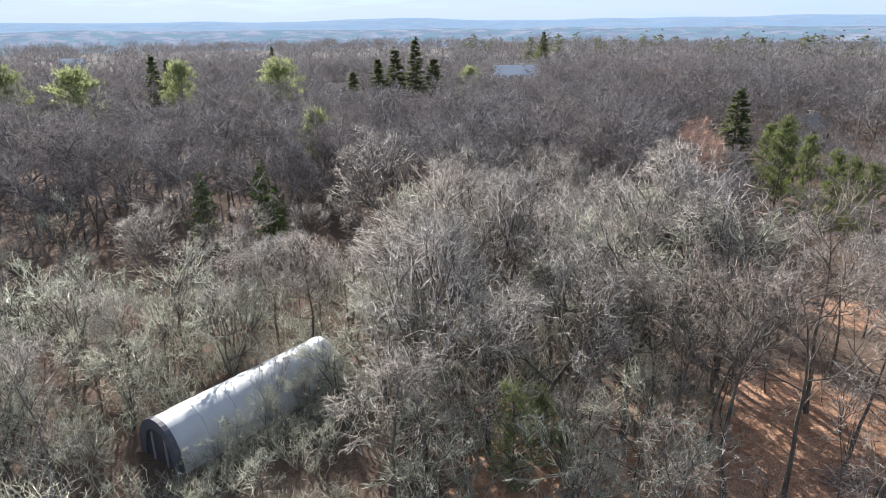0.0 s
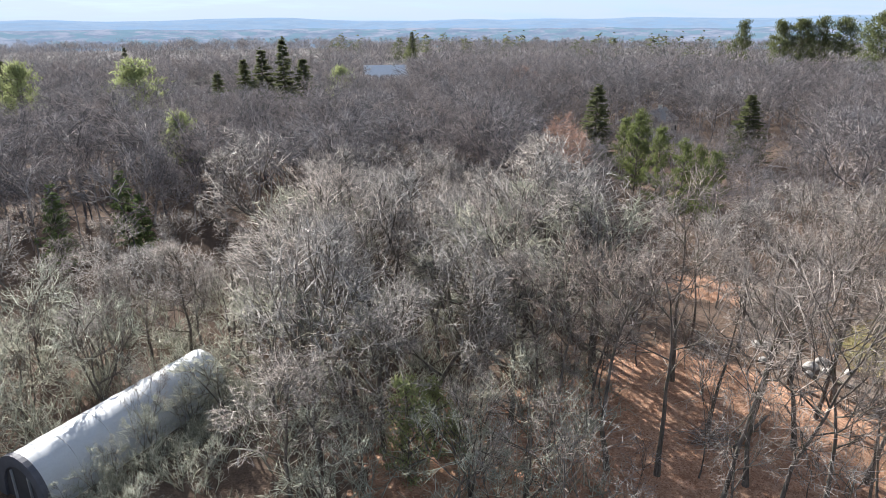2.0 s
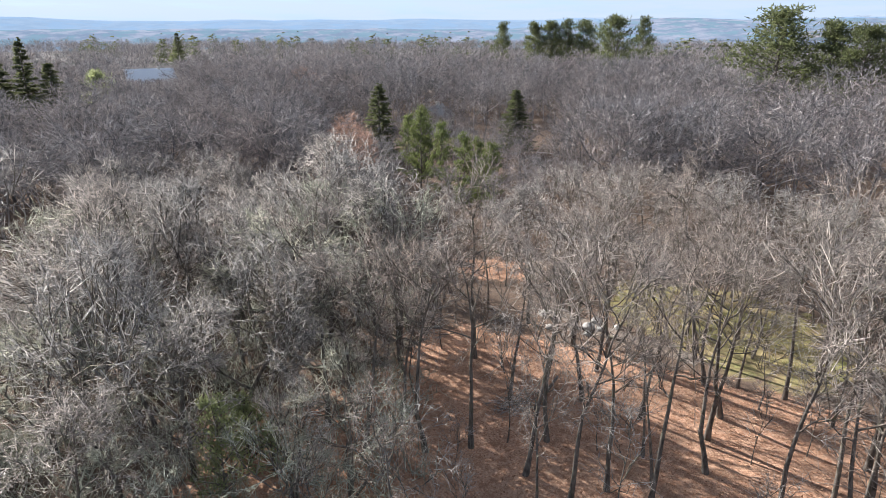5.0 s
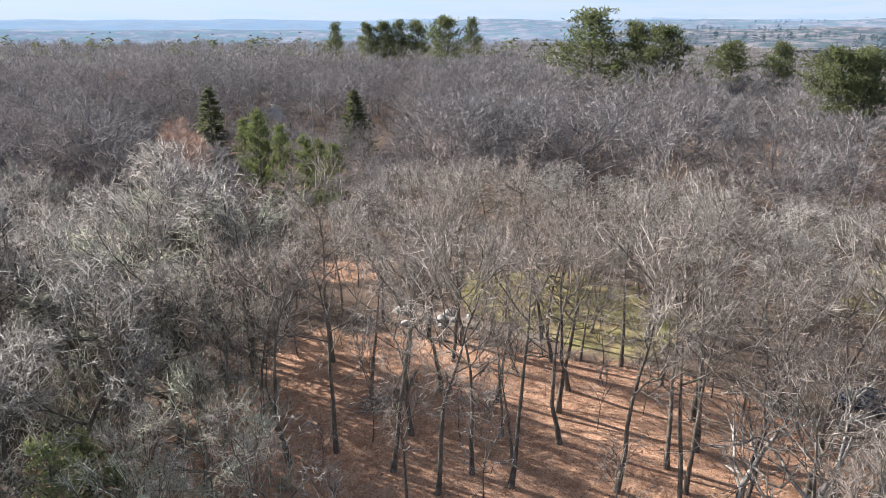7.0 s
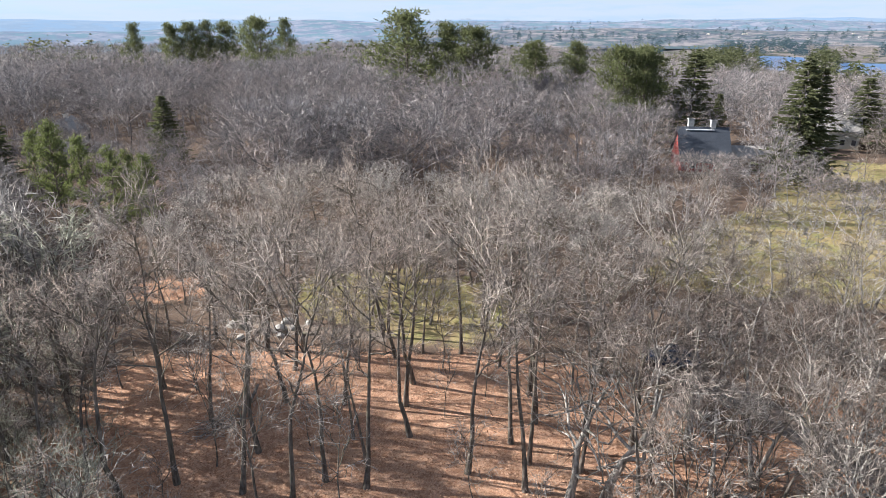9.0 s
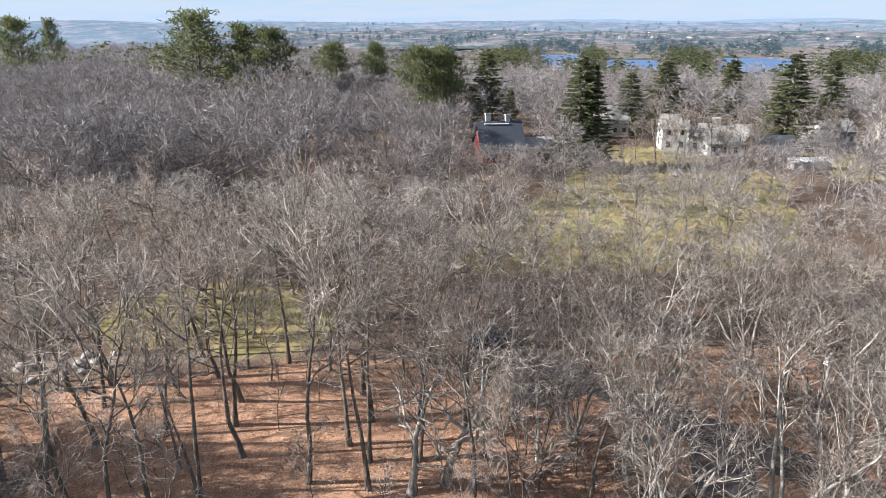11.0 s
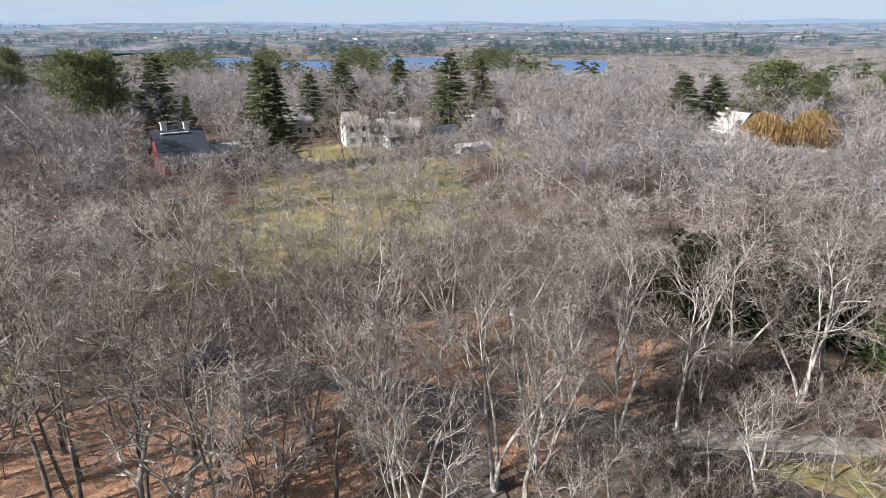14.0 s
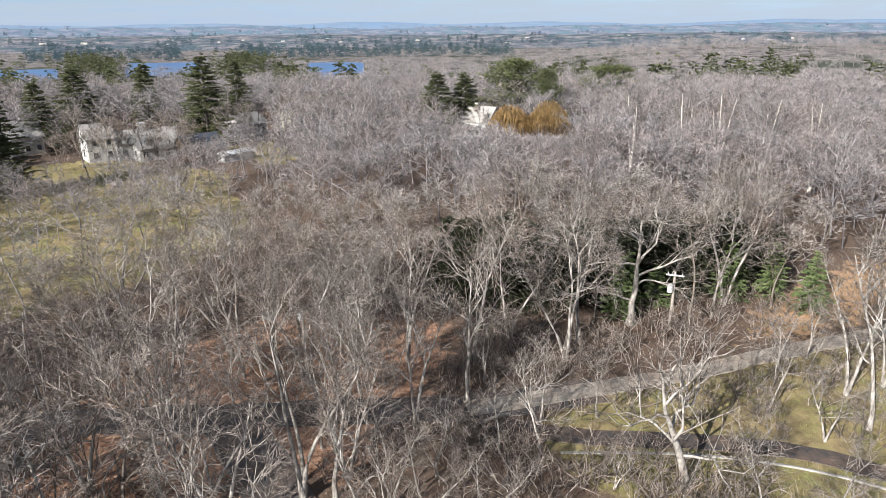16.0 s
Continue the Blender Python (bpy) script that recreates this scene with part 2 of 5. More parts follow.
M_BRICK = plain("chimney_masonry", (0.62, 0.58, 0.53), 0.8)
M_GLASS = plain("window_glass", (0.03, 0.035, 0.045), 0.1, 0.2, 1.0, 0.6)
M_ROCK = plain("field_stone", (0.42, 0.4, 0.37), 0.9, 0.4)
M_WOOD = plain("weathered_wood", (0.36, 0.32, 0.28), 0.85, 0.4)
M_CAR = plain("dark_blue_paint", (0.02, 0.03, 0.055), 0.25, 0.1, 1.0, 0.6)
M_RUBBER = plain("black_rubber", (0.02, 0.02, 0.02), 0.8)


def leaf_material():
    k = Mat("fallen_leaves", 0.9, 0.15)
    c = k.mix(k.island(), (0.16, 0.075, 0.04), (0.66, 0.42, 0.28))
    return k.done(c)


M_LEAF = leaf_material()


def water_material():
    k = Mat("lake_water", 0.35, 0.25)
    return k.done((0.06, 0.13, 0.28), k.noise(0.35, 3, 0.6), 0.3, 0.25)


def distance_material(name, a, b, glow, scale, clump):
    """Far land as if softened by air: its own colour plus a painted-in haze glow."""
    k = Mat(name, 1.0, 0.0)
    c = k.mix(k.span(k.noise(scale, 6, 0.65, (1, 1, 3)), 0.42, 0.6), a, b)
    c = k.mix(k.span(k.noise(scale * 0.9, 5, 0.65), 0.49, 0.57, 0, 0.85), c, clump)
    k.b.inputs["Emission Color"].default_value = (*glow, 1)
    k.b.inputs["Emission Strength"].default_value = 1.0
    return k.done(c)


M_WATER = water_material()

# ---- mesh tools ----
rng = np.random.default_rng(11)


class Bag:
    """Gathers triangles as arrays."""

    def __init__(self):
        self.v, self.t, self.n = [], [], 0

    def add(self, v, t):
        self.v.append(np.asarray(v, float).reshape(-1, 3))
        self.t.append(np.asarray(t, int).reshape(-1, 3) + self.n)
        self.n += len(self.v[-1])

    def arrays(self):
        return np.concatenate(self.v), np.concatenate(self.t)

    def mesh(self, name, material, smooth=False):
        v, t = self.arrays()
        me = bpy.data.meshes.new(name)
        me.vertices.add(len(v))
        me.vertices.foreach_set("co", v.ravel())
        me.loops.add(len(t) * 3)
        me.loops.foreach_set("vertex_index", t.ravel())
        me.polygons.add(len(t))
        me.polygons.foreach_set("loop_start", np.arange(0, len(t) * 3, 3))
        me.polygons.foreach_set("loop_total", np.full(len(t), 3))
        me.update(calc_edges=True)
        me.validate()
        me.materials.append(material)
        me.polygons.foreach_set("use_smooth", np.full(len(me.polygons), smooth))
        return me


def sides_of(d):
    """Two directions at right angles to each of the directions d."""
    d = d / (np.linalg.norm(d, axis=1, keepdims=True) + 1e-9)
    h = np.where(np.abs(d[:, 2:3]) > 0.9, np.array([[1.0, 0, 0]]), np.array([[0, 0, 1.0]]))
    u = np.cross(d, h)
    u /= np.linalg.norm(u, axis=1, keepdims=True) + 1e-9
    return u, np.cross(d, u)


def spikes(bag, p, d, r, sides=3):
    """Three-sided tapering spikes from p along d (its length is theirs), r thick at the foot; sides=2 leaves the hidden third open."""
    p, d = np.asarray(p, float), np.asarray(d, float)
    n = len(p)
    u, w = sides_of(d)
    r = np.broadcast_to(np.asarray(r, float).reshape(-1, 1), (n, 1))
    v = np.empty((n, 4, 3))
    for i in range(3):
        a = i * 2.0944
        v[:, i] = p + r * (math.cos(a) * u + math.sin(a) * w)
    v[:, 3] = p + d
    base = np.arange(n)[:, None, None] * 4
    bag.add(v, np.array([[0, 1, 3], [1, 2, 3], [2, 0, 3]][:sides])[None] + base)


def rods(bag, p, q, r0, r1, k=4):
    """Tapering k-sided rods from p to q."""
    p, q = np.asarray(p, float), np.asarray(q, float)
    n = len(p)
    u, w = sides_of(q - p)
    r0 = np.broadcast_to(np.asarray(r0, float).reshape(-1, 1), (n, 1))
    r1 = np.broadcast_to(np.asarray(r1, float).reshape(-1, 1), (n, 1))
    v = np.empty((n, 2 * k, 3))
    t = []
    for i in range(k):
        a = i * 2 * math.pi / k
        o = math.cos(a) * u + math.sin(a) * w
        v[:, i], v[:, k + i] = p + r0 * o, q + r1 * o
        j = (i + 1) % k
        t += [[i, j, k + j], [i, k + j, k + i]]
    bag.add(v, np.array(t)[None] + np.arange(n)[:, None, None] * 2 * k)


def tube(bag, pts, rad, k=6):
    """One joined tube along a line, closed at its end."""
    pts, n = np.asarray(pts, float), len(pts)
    d = np.gradient(pts, axis=0)
    u, w = sides_of(d)
    v = []
    for i in range(k):
        a = i * 2 * math.pi / k
        v.append(pts + np.asarray(rad)[:, None] * (math.cos(a) * u + math.sin(a) * w))
    v = np.stack(v, 1).reshape(-1, 3)
    t = []
    for s in range(n - 1):
        for i in range(k):
            j = (i + 1) % k
            a, b, c, e = s * k + i, s * k + j, (s + 1) * k + j, (s + 1) * k + i
            t += [[a, b, c], [a, c, e]]
    for i in range(1, k - 1):
        t.append([(n - 1) * k, (n - 1) * k + i, (n - 1) * k + i + 1])
    bag.add(v, t)


def unit(v):
    return v / (np.linalg.norm(v, axis=-1, keepdims=True) + 1e-9)


def bend(r, start, way, length, n, lift, wobble):
    """A crooked line that starts along way and lifts (or droops) as it goes."""
    pts, d, step = [np.array(start, float)], unit(np.array(way, float)), length / n
    for _ in range(n):
        d = unit(d + np.array([0, 0, lift]) + r.normal(0, wobble, 3))
        pts.append(pts[-1] + d * step)
    return np.array(pts)


def slivers(bag, p, d, r):
    """The finest twigs: one thin tapering blade each, turned at random about its length."""
    p, d = np.asarray(p, float), np.asarray(d, float)
    n = len(p)
    u, w = sides_of(d)
    a = (np.arange(n) * 2.39996)[:, None]
    o = (np.cos(a) * u + np.sin(a) * w) * np.broadcast_to(np.asarray(r, float).reshape(-1, 1), (n, 1))
    bag.add(np.stack([p - o, p + o, p + d], 1), np.arange(n)[:, None, None] * 3 + np.array([[[0, 1, 2]]]))


def to_edge(p, d, height, spread, clear):
    """How far each ray p, d runs before it leaves the crown's rounded outline."""
    mid = height * (clear + (1 - clear) * 0.42)
    up, down = height - mid, (mid - height * clear) * 1.5 + 0.5
    s = np.linspace(0.0, 1.6 * (spread + up), 48)
    q = p[:, None, :] + d[:, None, :] * s[None, :, None]
    z = q[..., 2] - mid
    rr2 = (q[..., 0] ** 2 + q[..., 1] ** 2) / spread ** 2 + (z / np.where(z > 0, up, down)) ** 2
    out = rr2 > 1
    hit = np.where(out.any(1), out.argmax(1), 47)
    return s[hit]


def sprout(r, p, d, ln, count, spread_by, lift, start=0.3):
    """Children along each branch: their feet and directions; the first of each goes on from its tip."""
    n = len(p)
    f = r.uniform(start, 1.0, (n, count))
    f[:, 0] = 0.98
    at = p[:, None, :] + d[:, None, :] * (f * ln[:, None])[..., None]
    away = at * np.array([1, 1, 0.0])
    away /= np.linalg.norm(away, axis=-1, keepdims=True) + 0.6
    k = np.full((n, count, 1), spread_by)
    k[:, 0] *= 0.45
    way = unit(d[:, None, :] + r.normal(0, 1, (n, count, 3)) * k + away * 0.3 + np.array([0, 0, lift]))
    return at.reshape(-1, 3), way.reshape(-1, 3)


def grow(seed, height, spread, girth, clear=0.35, mains=7, forks=5, tips=5, rise=0.9, crook=0.2, twig_r=0.013, lean=0.03, coarse=0, stems=1):
    """A bare tree that forks again and again into a rounded crown: bags of trunk-and-limbs and of branches-and-twigs. coarse 0, 1, 2: how far off it stands."""
    r = np.random.default_rng(seed)
    wood, fine = Bag(), Bag()
    feet, ways, girths = [], [], []
    for s in range(stems):
        way = np.array([r.normal(0, lean), r.normal(0, lean), 1.0])
        if stems > 1:
            way += np.array([math.cos(s * 6.28 / stems), math.sin(s * 6.28 / stems), 0]) * 0.2
        n = (9, 4, 2)[coarse]
        line = bend(r, (0, 0, -0.15), way, height * 0.84 * (1 if s == 0 else r.uniform(0.8, 0.97)), n, 0.06, 0.36 * crook)
        rad = girth * (1 - np.linspace(0, 1, n + 1) ** 0.9 * 0.88)
        rad[0] *= 1.35 if coarse == 0 else 1.0
        tube(wood, line, rad, (7, 4, 3)[coarse])
        count = max(4, mains // stems)
        for i in range(count):
            f = clear + (0.95 - clear) * (i + r.uniform(0.1, 0.9)) / count
            x = f * n
            j = min(int(x), n - 1)
            a = i * 2.4 + r.uniform(-0.5, 0.5)
            feet.append(line[j] + (line[j + 1] - line[j]) * (x - j))
            ways.append((math.cos(a), math.sin(a), rise * (0.5 + 1.2 * (f - clear) / (1 - clear))))
            girths.append(girth * (0.5 - 0.3 * f) * r.uniform(0.75, 1.15))
    feet, ways, girths = np.array(feet), unit(np.array(ways)), np.array(girths)
    reach = to_edge(feet, ways, height, spread, clear) * r.uniform(0.5, 0.8, len(feet))
    p2, d2 = [], []
    for p, d, ln, g in zip(feet, ways, reach, girths):
        m = (5, 2, 1)[coarse]
        limb = bend(r, p, d, max(ln, 0.6), m, 0.08, crook)
        g = max(g, twig_r * 2)
        tube(wood if coarse == 0 else fine, limb, g * (1 - np.linspace(0, 1, m + 1) * 0.65), (5, 3, 3)[coarse])
        f = np.linspace(0.3, 1, forks) * m
        ix = np.minimum(f.astype(int), m - 1)
        p2.append(limb[ix] + (limb[ix + 1] - limb[ix]) * (f - ix)[:, None])
        side = r.normal(0, 0.75, (forks, 3)) * np.linspace(1, 0.45, forks)[:, None]
        d2.append(unit(unit(limb[ix + 1] - limb[ix]) + side + np.array([0, 0, 0.3])))
    p, d = np.concatenate(p2), np.concatenate(d2)
    g = np.repeat(girths, forks) * 0.42
    ln = np.maximum(to_edge(p, d, height, spread, clear) * r.uniform(0.45, 0.7, len(p)), 0.35)
    if coarse == 0:
        bow = p + d * (ln * 0.5)[:, None] + r.normal(0, 0.09, p.shape) * ln[:, None]
        rods(wood, p, bow, np.maximum(g, twig_r * 1.8), np.maximum(g * 0.75, twig_r * 1.5), 3)
        rods(wood, bow, p + d * ln[:, None], np.maximum(g * 0.75, twig_r * 1.5), np.maximum(g * 0.35, twig_r * 0.8), 3)
    else:
        spikes(fine, p, d * (ln * 1.15)[:, None], np.maximum(g, twig_r * 1.3), 3 if coarse == 1 else 2)
    p, d = sprout(r, p, d, ln, tips, 0.8, 0.12)
    ln = np.clip(to_edge(p, d, height, spread, clear) * r.uniform(0.5, 0.95, len(p)), 0.3, 0.2 * spread + 0.9)
    if coarse == 2:
        slivers(fine, p, d * (ln * 1.3)[:, None], twig_r)
        p, d = sprout(r, p, d, ln, 3, 0.6, 0.2)
        slivers(fine, p, d * (r.uniform(0.7, 1.4, (len(p), 1))), twig_r)
        return wood, fine
    spikes(fine, p, d * (ln * 1.1)[:, None], twig_r * 1.15, 3 if coarse == 0 else 2)
    p, d = sprout(r, p, d, ln, tips, 0.85, 0.05)
    ln = r.uniform(0.45, 1.05, len(p)) * (0.7 + 0.08 * spread)
    if coarse == 1:
        slivers(fine, p, d * ln[:, None], twig_r)
        return wood, fine
    half = p + d * (ln * 0.55)[:, None]
    spikes(fine, p, d * ln[:, None], twig_r * 0.95, 2)
    kink = unit(d + r.normal(0, 0.75, d.shape))
    spikes(fine, half, kink * (ln * r.uniform(0.45, 0.8, len(p)))[:, None], twig_r * 0.8, 2)
    return wood, fine


def far_crown(seed, height=12.0, spread=5.0, n=110, thick=1.0):
    """A far bare tree: a stem and a rounded crown of many fine shoots."""
    r = np.random.default_rng(seed)
    b = Bag()
    spikes(b, [(0, 0, -0.3)], [(0, 0, height * 0.9)], [0.14])
    a, e, f = r.uniform(0, 6.283, n), np.arcsin(r.uniform(-0.35, 1, n)), r.uniform(0.45, 0.95, n)
    lump = 1 + 0.16 * np.sin(a * 2 + seed) * np.cos(e)
    q = np.column_stack([np.cos(a) * np.cos(e) * spread * f * lump, np.sin(a) * np.cos(e) * spread * f * lump, height * 0.58 + np.sin(e) * f * height * 0.36])
    d = unit(q * np.array([0.5, 0.5, 0]) / spread + np.array([0, 0, 0.75]) + r.normal(0, 0.35, (n, 3)))
    slivers(b, q - d * 0.6, d * r.uniform(0.9, 1.9, (n, 1)), r.uniform(0.06, 0.13, n) * thick)
    return b


def spruce(seed, height, width, levels=24, arms=8, tufts=10, size=0.75, droop=-0.25, base=0.06, power=0.62):
    """A conical conifer of drooping sprays."""
    r = np.random.default_rng(seed)
    wood, fine = Bag(), Bag()
    tube(wood, [(0, 0, -0.1), (0.05, 0, height * 0.5), (0, 0.05, height * 0.97)], np.array([0.28, 0.17, 0.03]) * height / 18, 6)
    for i in range(levels):
        f = base + (1 - base) * (i + r.uniform(0, 0.8)) / levels
        reach = width / 2 * max(0.04, (1 - f)) ** power * r.uniform(0.75, 1.12)
        for a in np.arange(arms) * 6.283 / arms + r.uniform(0, 6.28):
            ar, jit = a + r.normal(0, 0.2), r.normal(0, 0.55) * height / levels
            ln = reach * r.uniform(0.65, 1.15)
            out = np.array([math.cos(ar), math.sin(ar), 0])
            s = r.uniform(0.15, 1, tufts)
            at = np.array([0, 0, f * height + jit]) + out * (s * ln)[:, None] + np.array([0, 0, 1]) * ((droop * s + 0.12 * s ** 2) * ln)[:, None]
            side = np.cross(out, [0, 0, 1]) * r.normal(0, 0.8, (tufts, 1))
            d = unit(out + side + np.array([0, 0, 1]) * r.normal(-0.25, 0.35, (tufts, 1)))
            spikes(fine, at, d * (size * r.uniform(0.6, 1.3, (tufts, 1)) * (0.5 + 0.5 * (1 - f))), size * 0.17, 2)
    return wood, fine


def pine(seed, height, width, bare=0.35, limbs=34, tufts=55, size=0.8):
    """A ragged pine: limbs in uneven tiers, each with flat pads of needles."""
    r = np.random.default_rng(seed)
    wood, fine = Bag(), Bag()
    line = bend(r, (0, 0, -0.1), (0, 0, 1), height * 0.96, 6, 0.1, 0.02)
    tube(wood, line, np.linspace(0.3, 0.05, 7) * height / 18, 6)
    for i in range(limbs):
        f = bare + (0.98 - bare) * (i + r.uniform(0, 1)) / limbs
        g = (f - bare) / (1 - bare)
        a = i * 2.4 + r.uniform(-0.6, 0.6)
        ln = width / 2 * (0.35 + 0.85 * math.sin(math.pi * min(1, 0.3 + 0.62 * g))) * r.uniform(0.55, 1.15) * (1 - 0.45 * g ** 2)
        p = np.array([0, 0, f * height])
        limb = bend(r, p, (math.cos(a), math.sin(a), 0.25 + 0.5 * g), ln, 3, 0.06, 0.1)
        tube(wood, limb, np.linspace(0.09, 0.03, 4), 3)
        s = np.sqrt(r.uniform(0.08, 1, tufts)) * 3
        ix = np.minimum(s.astype(int), 2)
        at = limb[ix] + (limb[ix + 1] - limb[ix]) * (s - ix)[:, None]
        at += r.normal(0, 1, (tufts, 3)) * np.array([0.13, 0.13, 0.05]) * width * 0.5
        d = unit(r.normal(0, 0.75, (tufts, 3)) + np.array([math.cos(a) * 0.3, math.sin(a) * 0.3, 0.55]))
        spikes(fine, at, d * (size * r.uniform(0.6, 1.3, (tufts, 1))), size * 0.15, 2)
    return wood, fine


def willow(seed, height, width):
    """A round-headed tree of long drooping yellow shoots."""
    r = np.random.default_rng(seed)
    wood, fine = grow(seed, height * 0.85, width * 0.42, 0.32, 0.2, 8, 4, 4, 1.0)
    n = 1700
    a, f = r.uniform(0, 6.28, n), r.uniform(0, 1, n)
    rad = width / 2 * np.sqrt(r.uniform(0.02, 1, n))
    top = height * (0.98 - 0.42 * (rad / (width / 2)) ** 2) * r.uniform(0.72, 1.0, n)
    p = np.stack([rad * np.cos(a), rad * np.sin(a), top], 1)
    d = np.stack([np.cos(a) * 0.25, np.sin(a) * 0.25, -np.ones(n)], 1) + r.normal(0, 0.12, (n, 3))
    spikes(fine, p, d * r.uniform(1.0, 2.4, (n, 1)), 0.05)
    return wood, fine


# ---- the lie of the land ----
def inside(x, y, poly):
    """1 inside the polygon, 0 outside (arrays)."""
    x, y = np.asarray(x, float), np.asarray(y, float)
    hit = np.zeros(x.shape, bool)
    for (ax, ay), (bx, by) in zip(poly, poly[1:] + poly[:1]):
        cross = ((ay > y) != (by > y)) & (x < (bx - ax) * (y - ay) / (by - ay + 1e-12) + ax)
        hit ^= cross
    return hit


def near_line(x, y, line):
    """Distance to a broken line (arrays)."""
    x, y = np.asarray(x, float), np.asarray(y, float)
    best = np.full(x.shape, 1e9)
    for (ax, ay), (bx, by) in zip(line, line[1:]):
        dx, dy = bx - ax, by - ay
        s = np.clip(((x - ax) * dx + (y - ay) * dy) / (dx * dx + dy * dy), 0, 1)
        best = np.minimum(best, np.hypot(x - ax - s * dx, y - ay - s * dy))
    return best


def step(v, a, b):
    s = np.clip((np.asarray(v, float) - a) / (b - a), 0, 1)
    return s * s * (3 - 2 * s)


def azimuth(x, y):
    return np.degrees(np.arctan2(-np.asarray(x, float), np.asarray(y, float)))


LAKE_Z = -14.0


BAYS = [(-85.3, -83.3, 760, 1060), (-91.6, -88.8, 690, 900), (-101.2, -97.6, 720, 1010), (-114.8, -111.3, 640, 930)]   # from, to degrees; near and far shore


def bay(r, a):
    """1 over the lake's bays, 0 on land."""
    f = np.zeros(np.shape(r))
    for lo, hi, near, far_r in BAYS:
        f = np.maximum(f, step(a, lo - 0.9, lo) * step(-a, -hi - 0.9, -hi) * step(r, near - 50, near) * step(-r, -far_r - 40, -far_r))
    return f


def land(x, y):
    """Height of the ground: level woods, and a valley with a lake off to the east."""
    x, y = np.asarray(x, float), np.asarray(y, float)
    r, a = np.hypot(x, y), azimuth(x, y)
    east = step(-a, 62, 84)
    z = 0.12 * np.sin(x * 0.31 + 1) * np.cos(y * 0.27) * step(r, 20, 60)
    z = z - east * 12.5 * step(r, 190, 560)
    z = z + east * 5.0 * step(r, 1150, 1500) - (1 - east) * 40 * step(r, 650, 1150)
    z = z + 22.0 * step(-a, 126, 146) * step(r, 330, 800) * step(-r, -1330, -980)
    return z - 6.0 * bay(r, a)


def land_at(x, y):
    return float(land(np.array([x]), np.array([y]))[0])


LAWN_NEAR = [(40, 44), (40, 37), (41, 28), (43, 22.5), (53, 24), (56, 34), (55, 40), (48, 47)]
LAWN_FAR = [(64, 16), (72, -9), (82, -22), (124, -30), (152, -14), (156, 4), (140, 12), (110, 8), (85, 17)]
LAWN_HOUSE = [(126, -38), (156, -36), (158, -50), (130, -48)]
LAWN_ROAD = [(30, -27), (27.2, -36), (24.2, -48), (21, -62), (0, -78), (-12, -50), (8, -36), (21, -23)]
LITTER = [(15, 41), (2, 41), (0, 29), (9, 22), (18, 18), (24, 0), (34, -3), (44, 9), (43, 20), (34, 36), (26, 47)]
LANE_LEAVES = [(34, 4), (50, -1), (55, -18), (44, -30), (35, -20), (33, -8)]
PATCH = [(29, -11), (33.5, -10.5), (34, -15), (30, -15)]
GLADE = [(33, 53), (38, 52), (41, 57), (38, 61), (33, 59)]
SAND = [(27.5, -46), (25.2, -57), (22, -75), (21, -95), (32, -95), (32, -62)]
ROAD = [(43, 58), (37, 50), (35.5, 42), (40, 31), (45.5, 20), (48.5, 10), (45, 1.5), (40.5, -6.5), (36.5, -14.5), (31.8, -22.5), (28.6, -32.3), (26.2, -41.6), (23.9, -53.4), (22.2, -61), (19, -75), (15, -95)]
SPUR = [(40.5, -7.5), (34, -8.2), (27, -8.0), (18, -6)]
DRIVE = [(30, -22.5), (25, -26.5), (21.6, -31.6), (18.9, -35.2), (15.8, -38.1), (10, -41), (2, -43)]

az_n, rings = 280, np.concatenate([[0.02], np.arange(1, 92, 1.0), np.arange(92, 264, 4.0), np.geomspace(270, 560, 14), np.arange(580, 1130, 30), np.geomspace(1150, 4900, 22)])
aa = np.arange(az_n) * 2 * math.pi / az_n
rr, tt = np.meshgrid(rings, aa, indexing="ij")
gx, gy = -rr * np.sin(tt), rr * np.cos(tt)
gz = land(gx, gy)
gi = np.arange(len(rings) * az_n).reshape(len(rings), az_n)
a0, b0 = gi[:-1], gi[1:]
quads = np.stack([a0, np.roll(a0, -1, 1), np.roll(b0, -1, 1), b0], -1).reshape(-1, 4)
bag = Bag()
bag.add(np.stack([gx, gy, gz], -1), np.concatenate([quads[:, [0, 1, 2]], quads[:, [0, 2, 3]]]))
ground_mesh = bag.mesh("ground", M_GROUND, True)
for field, polys in (("lawn", [LAWN_NEAR, LAWN_FAR, LAWN_HOUSE, LAWN_ROAD]), ("litter", [LITTER, GLADE, LANE_LEAVES, PATCH]), ("sand", [SAND])):
    mask = np.zeros(gx.shape, bool)
    for poly in polys:
        mask |= inside(gx, gy, poly)
    mask = mask.astype(float)
    for _ in range(5):          # ragged, gradual borders
        mask[1:90] = (mask[:89] + 2 * mask[1:90] + mask[2:91]) / 4
        mask[20:90] = (np.roll(mask, 1, 1)[20:90] + 2 * mask[20:90] + np.roll(mask, -1, 1)[20:90]) / 4
    ground_mesh.attributes.new(field, "FLOAT", "POINT").data.foreach_set("value", mask.astype(np.float32).ravel())
ground_mesh.attributes.new("far_woods", "FLOAT", "POINT").data.foreach_set("value", step(np.hypot(gx, gy), 230, 330).astype(np.float32).ravel())
tagged(new("ground", ground_mesh), "leaf-strewn woodland ground with patches of lawn", "ground", kind="structure")


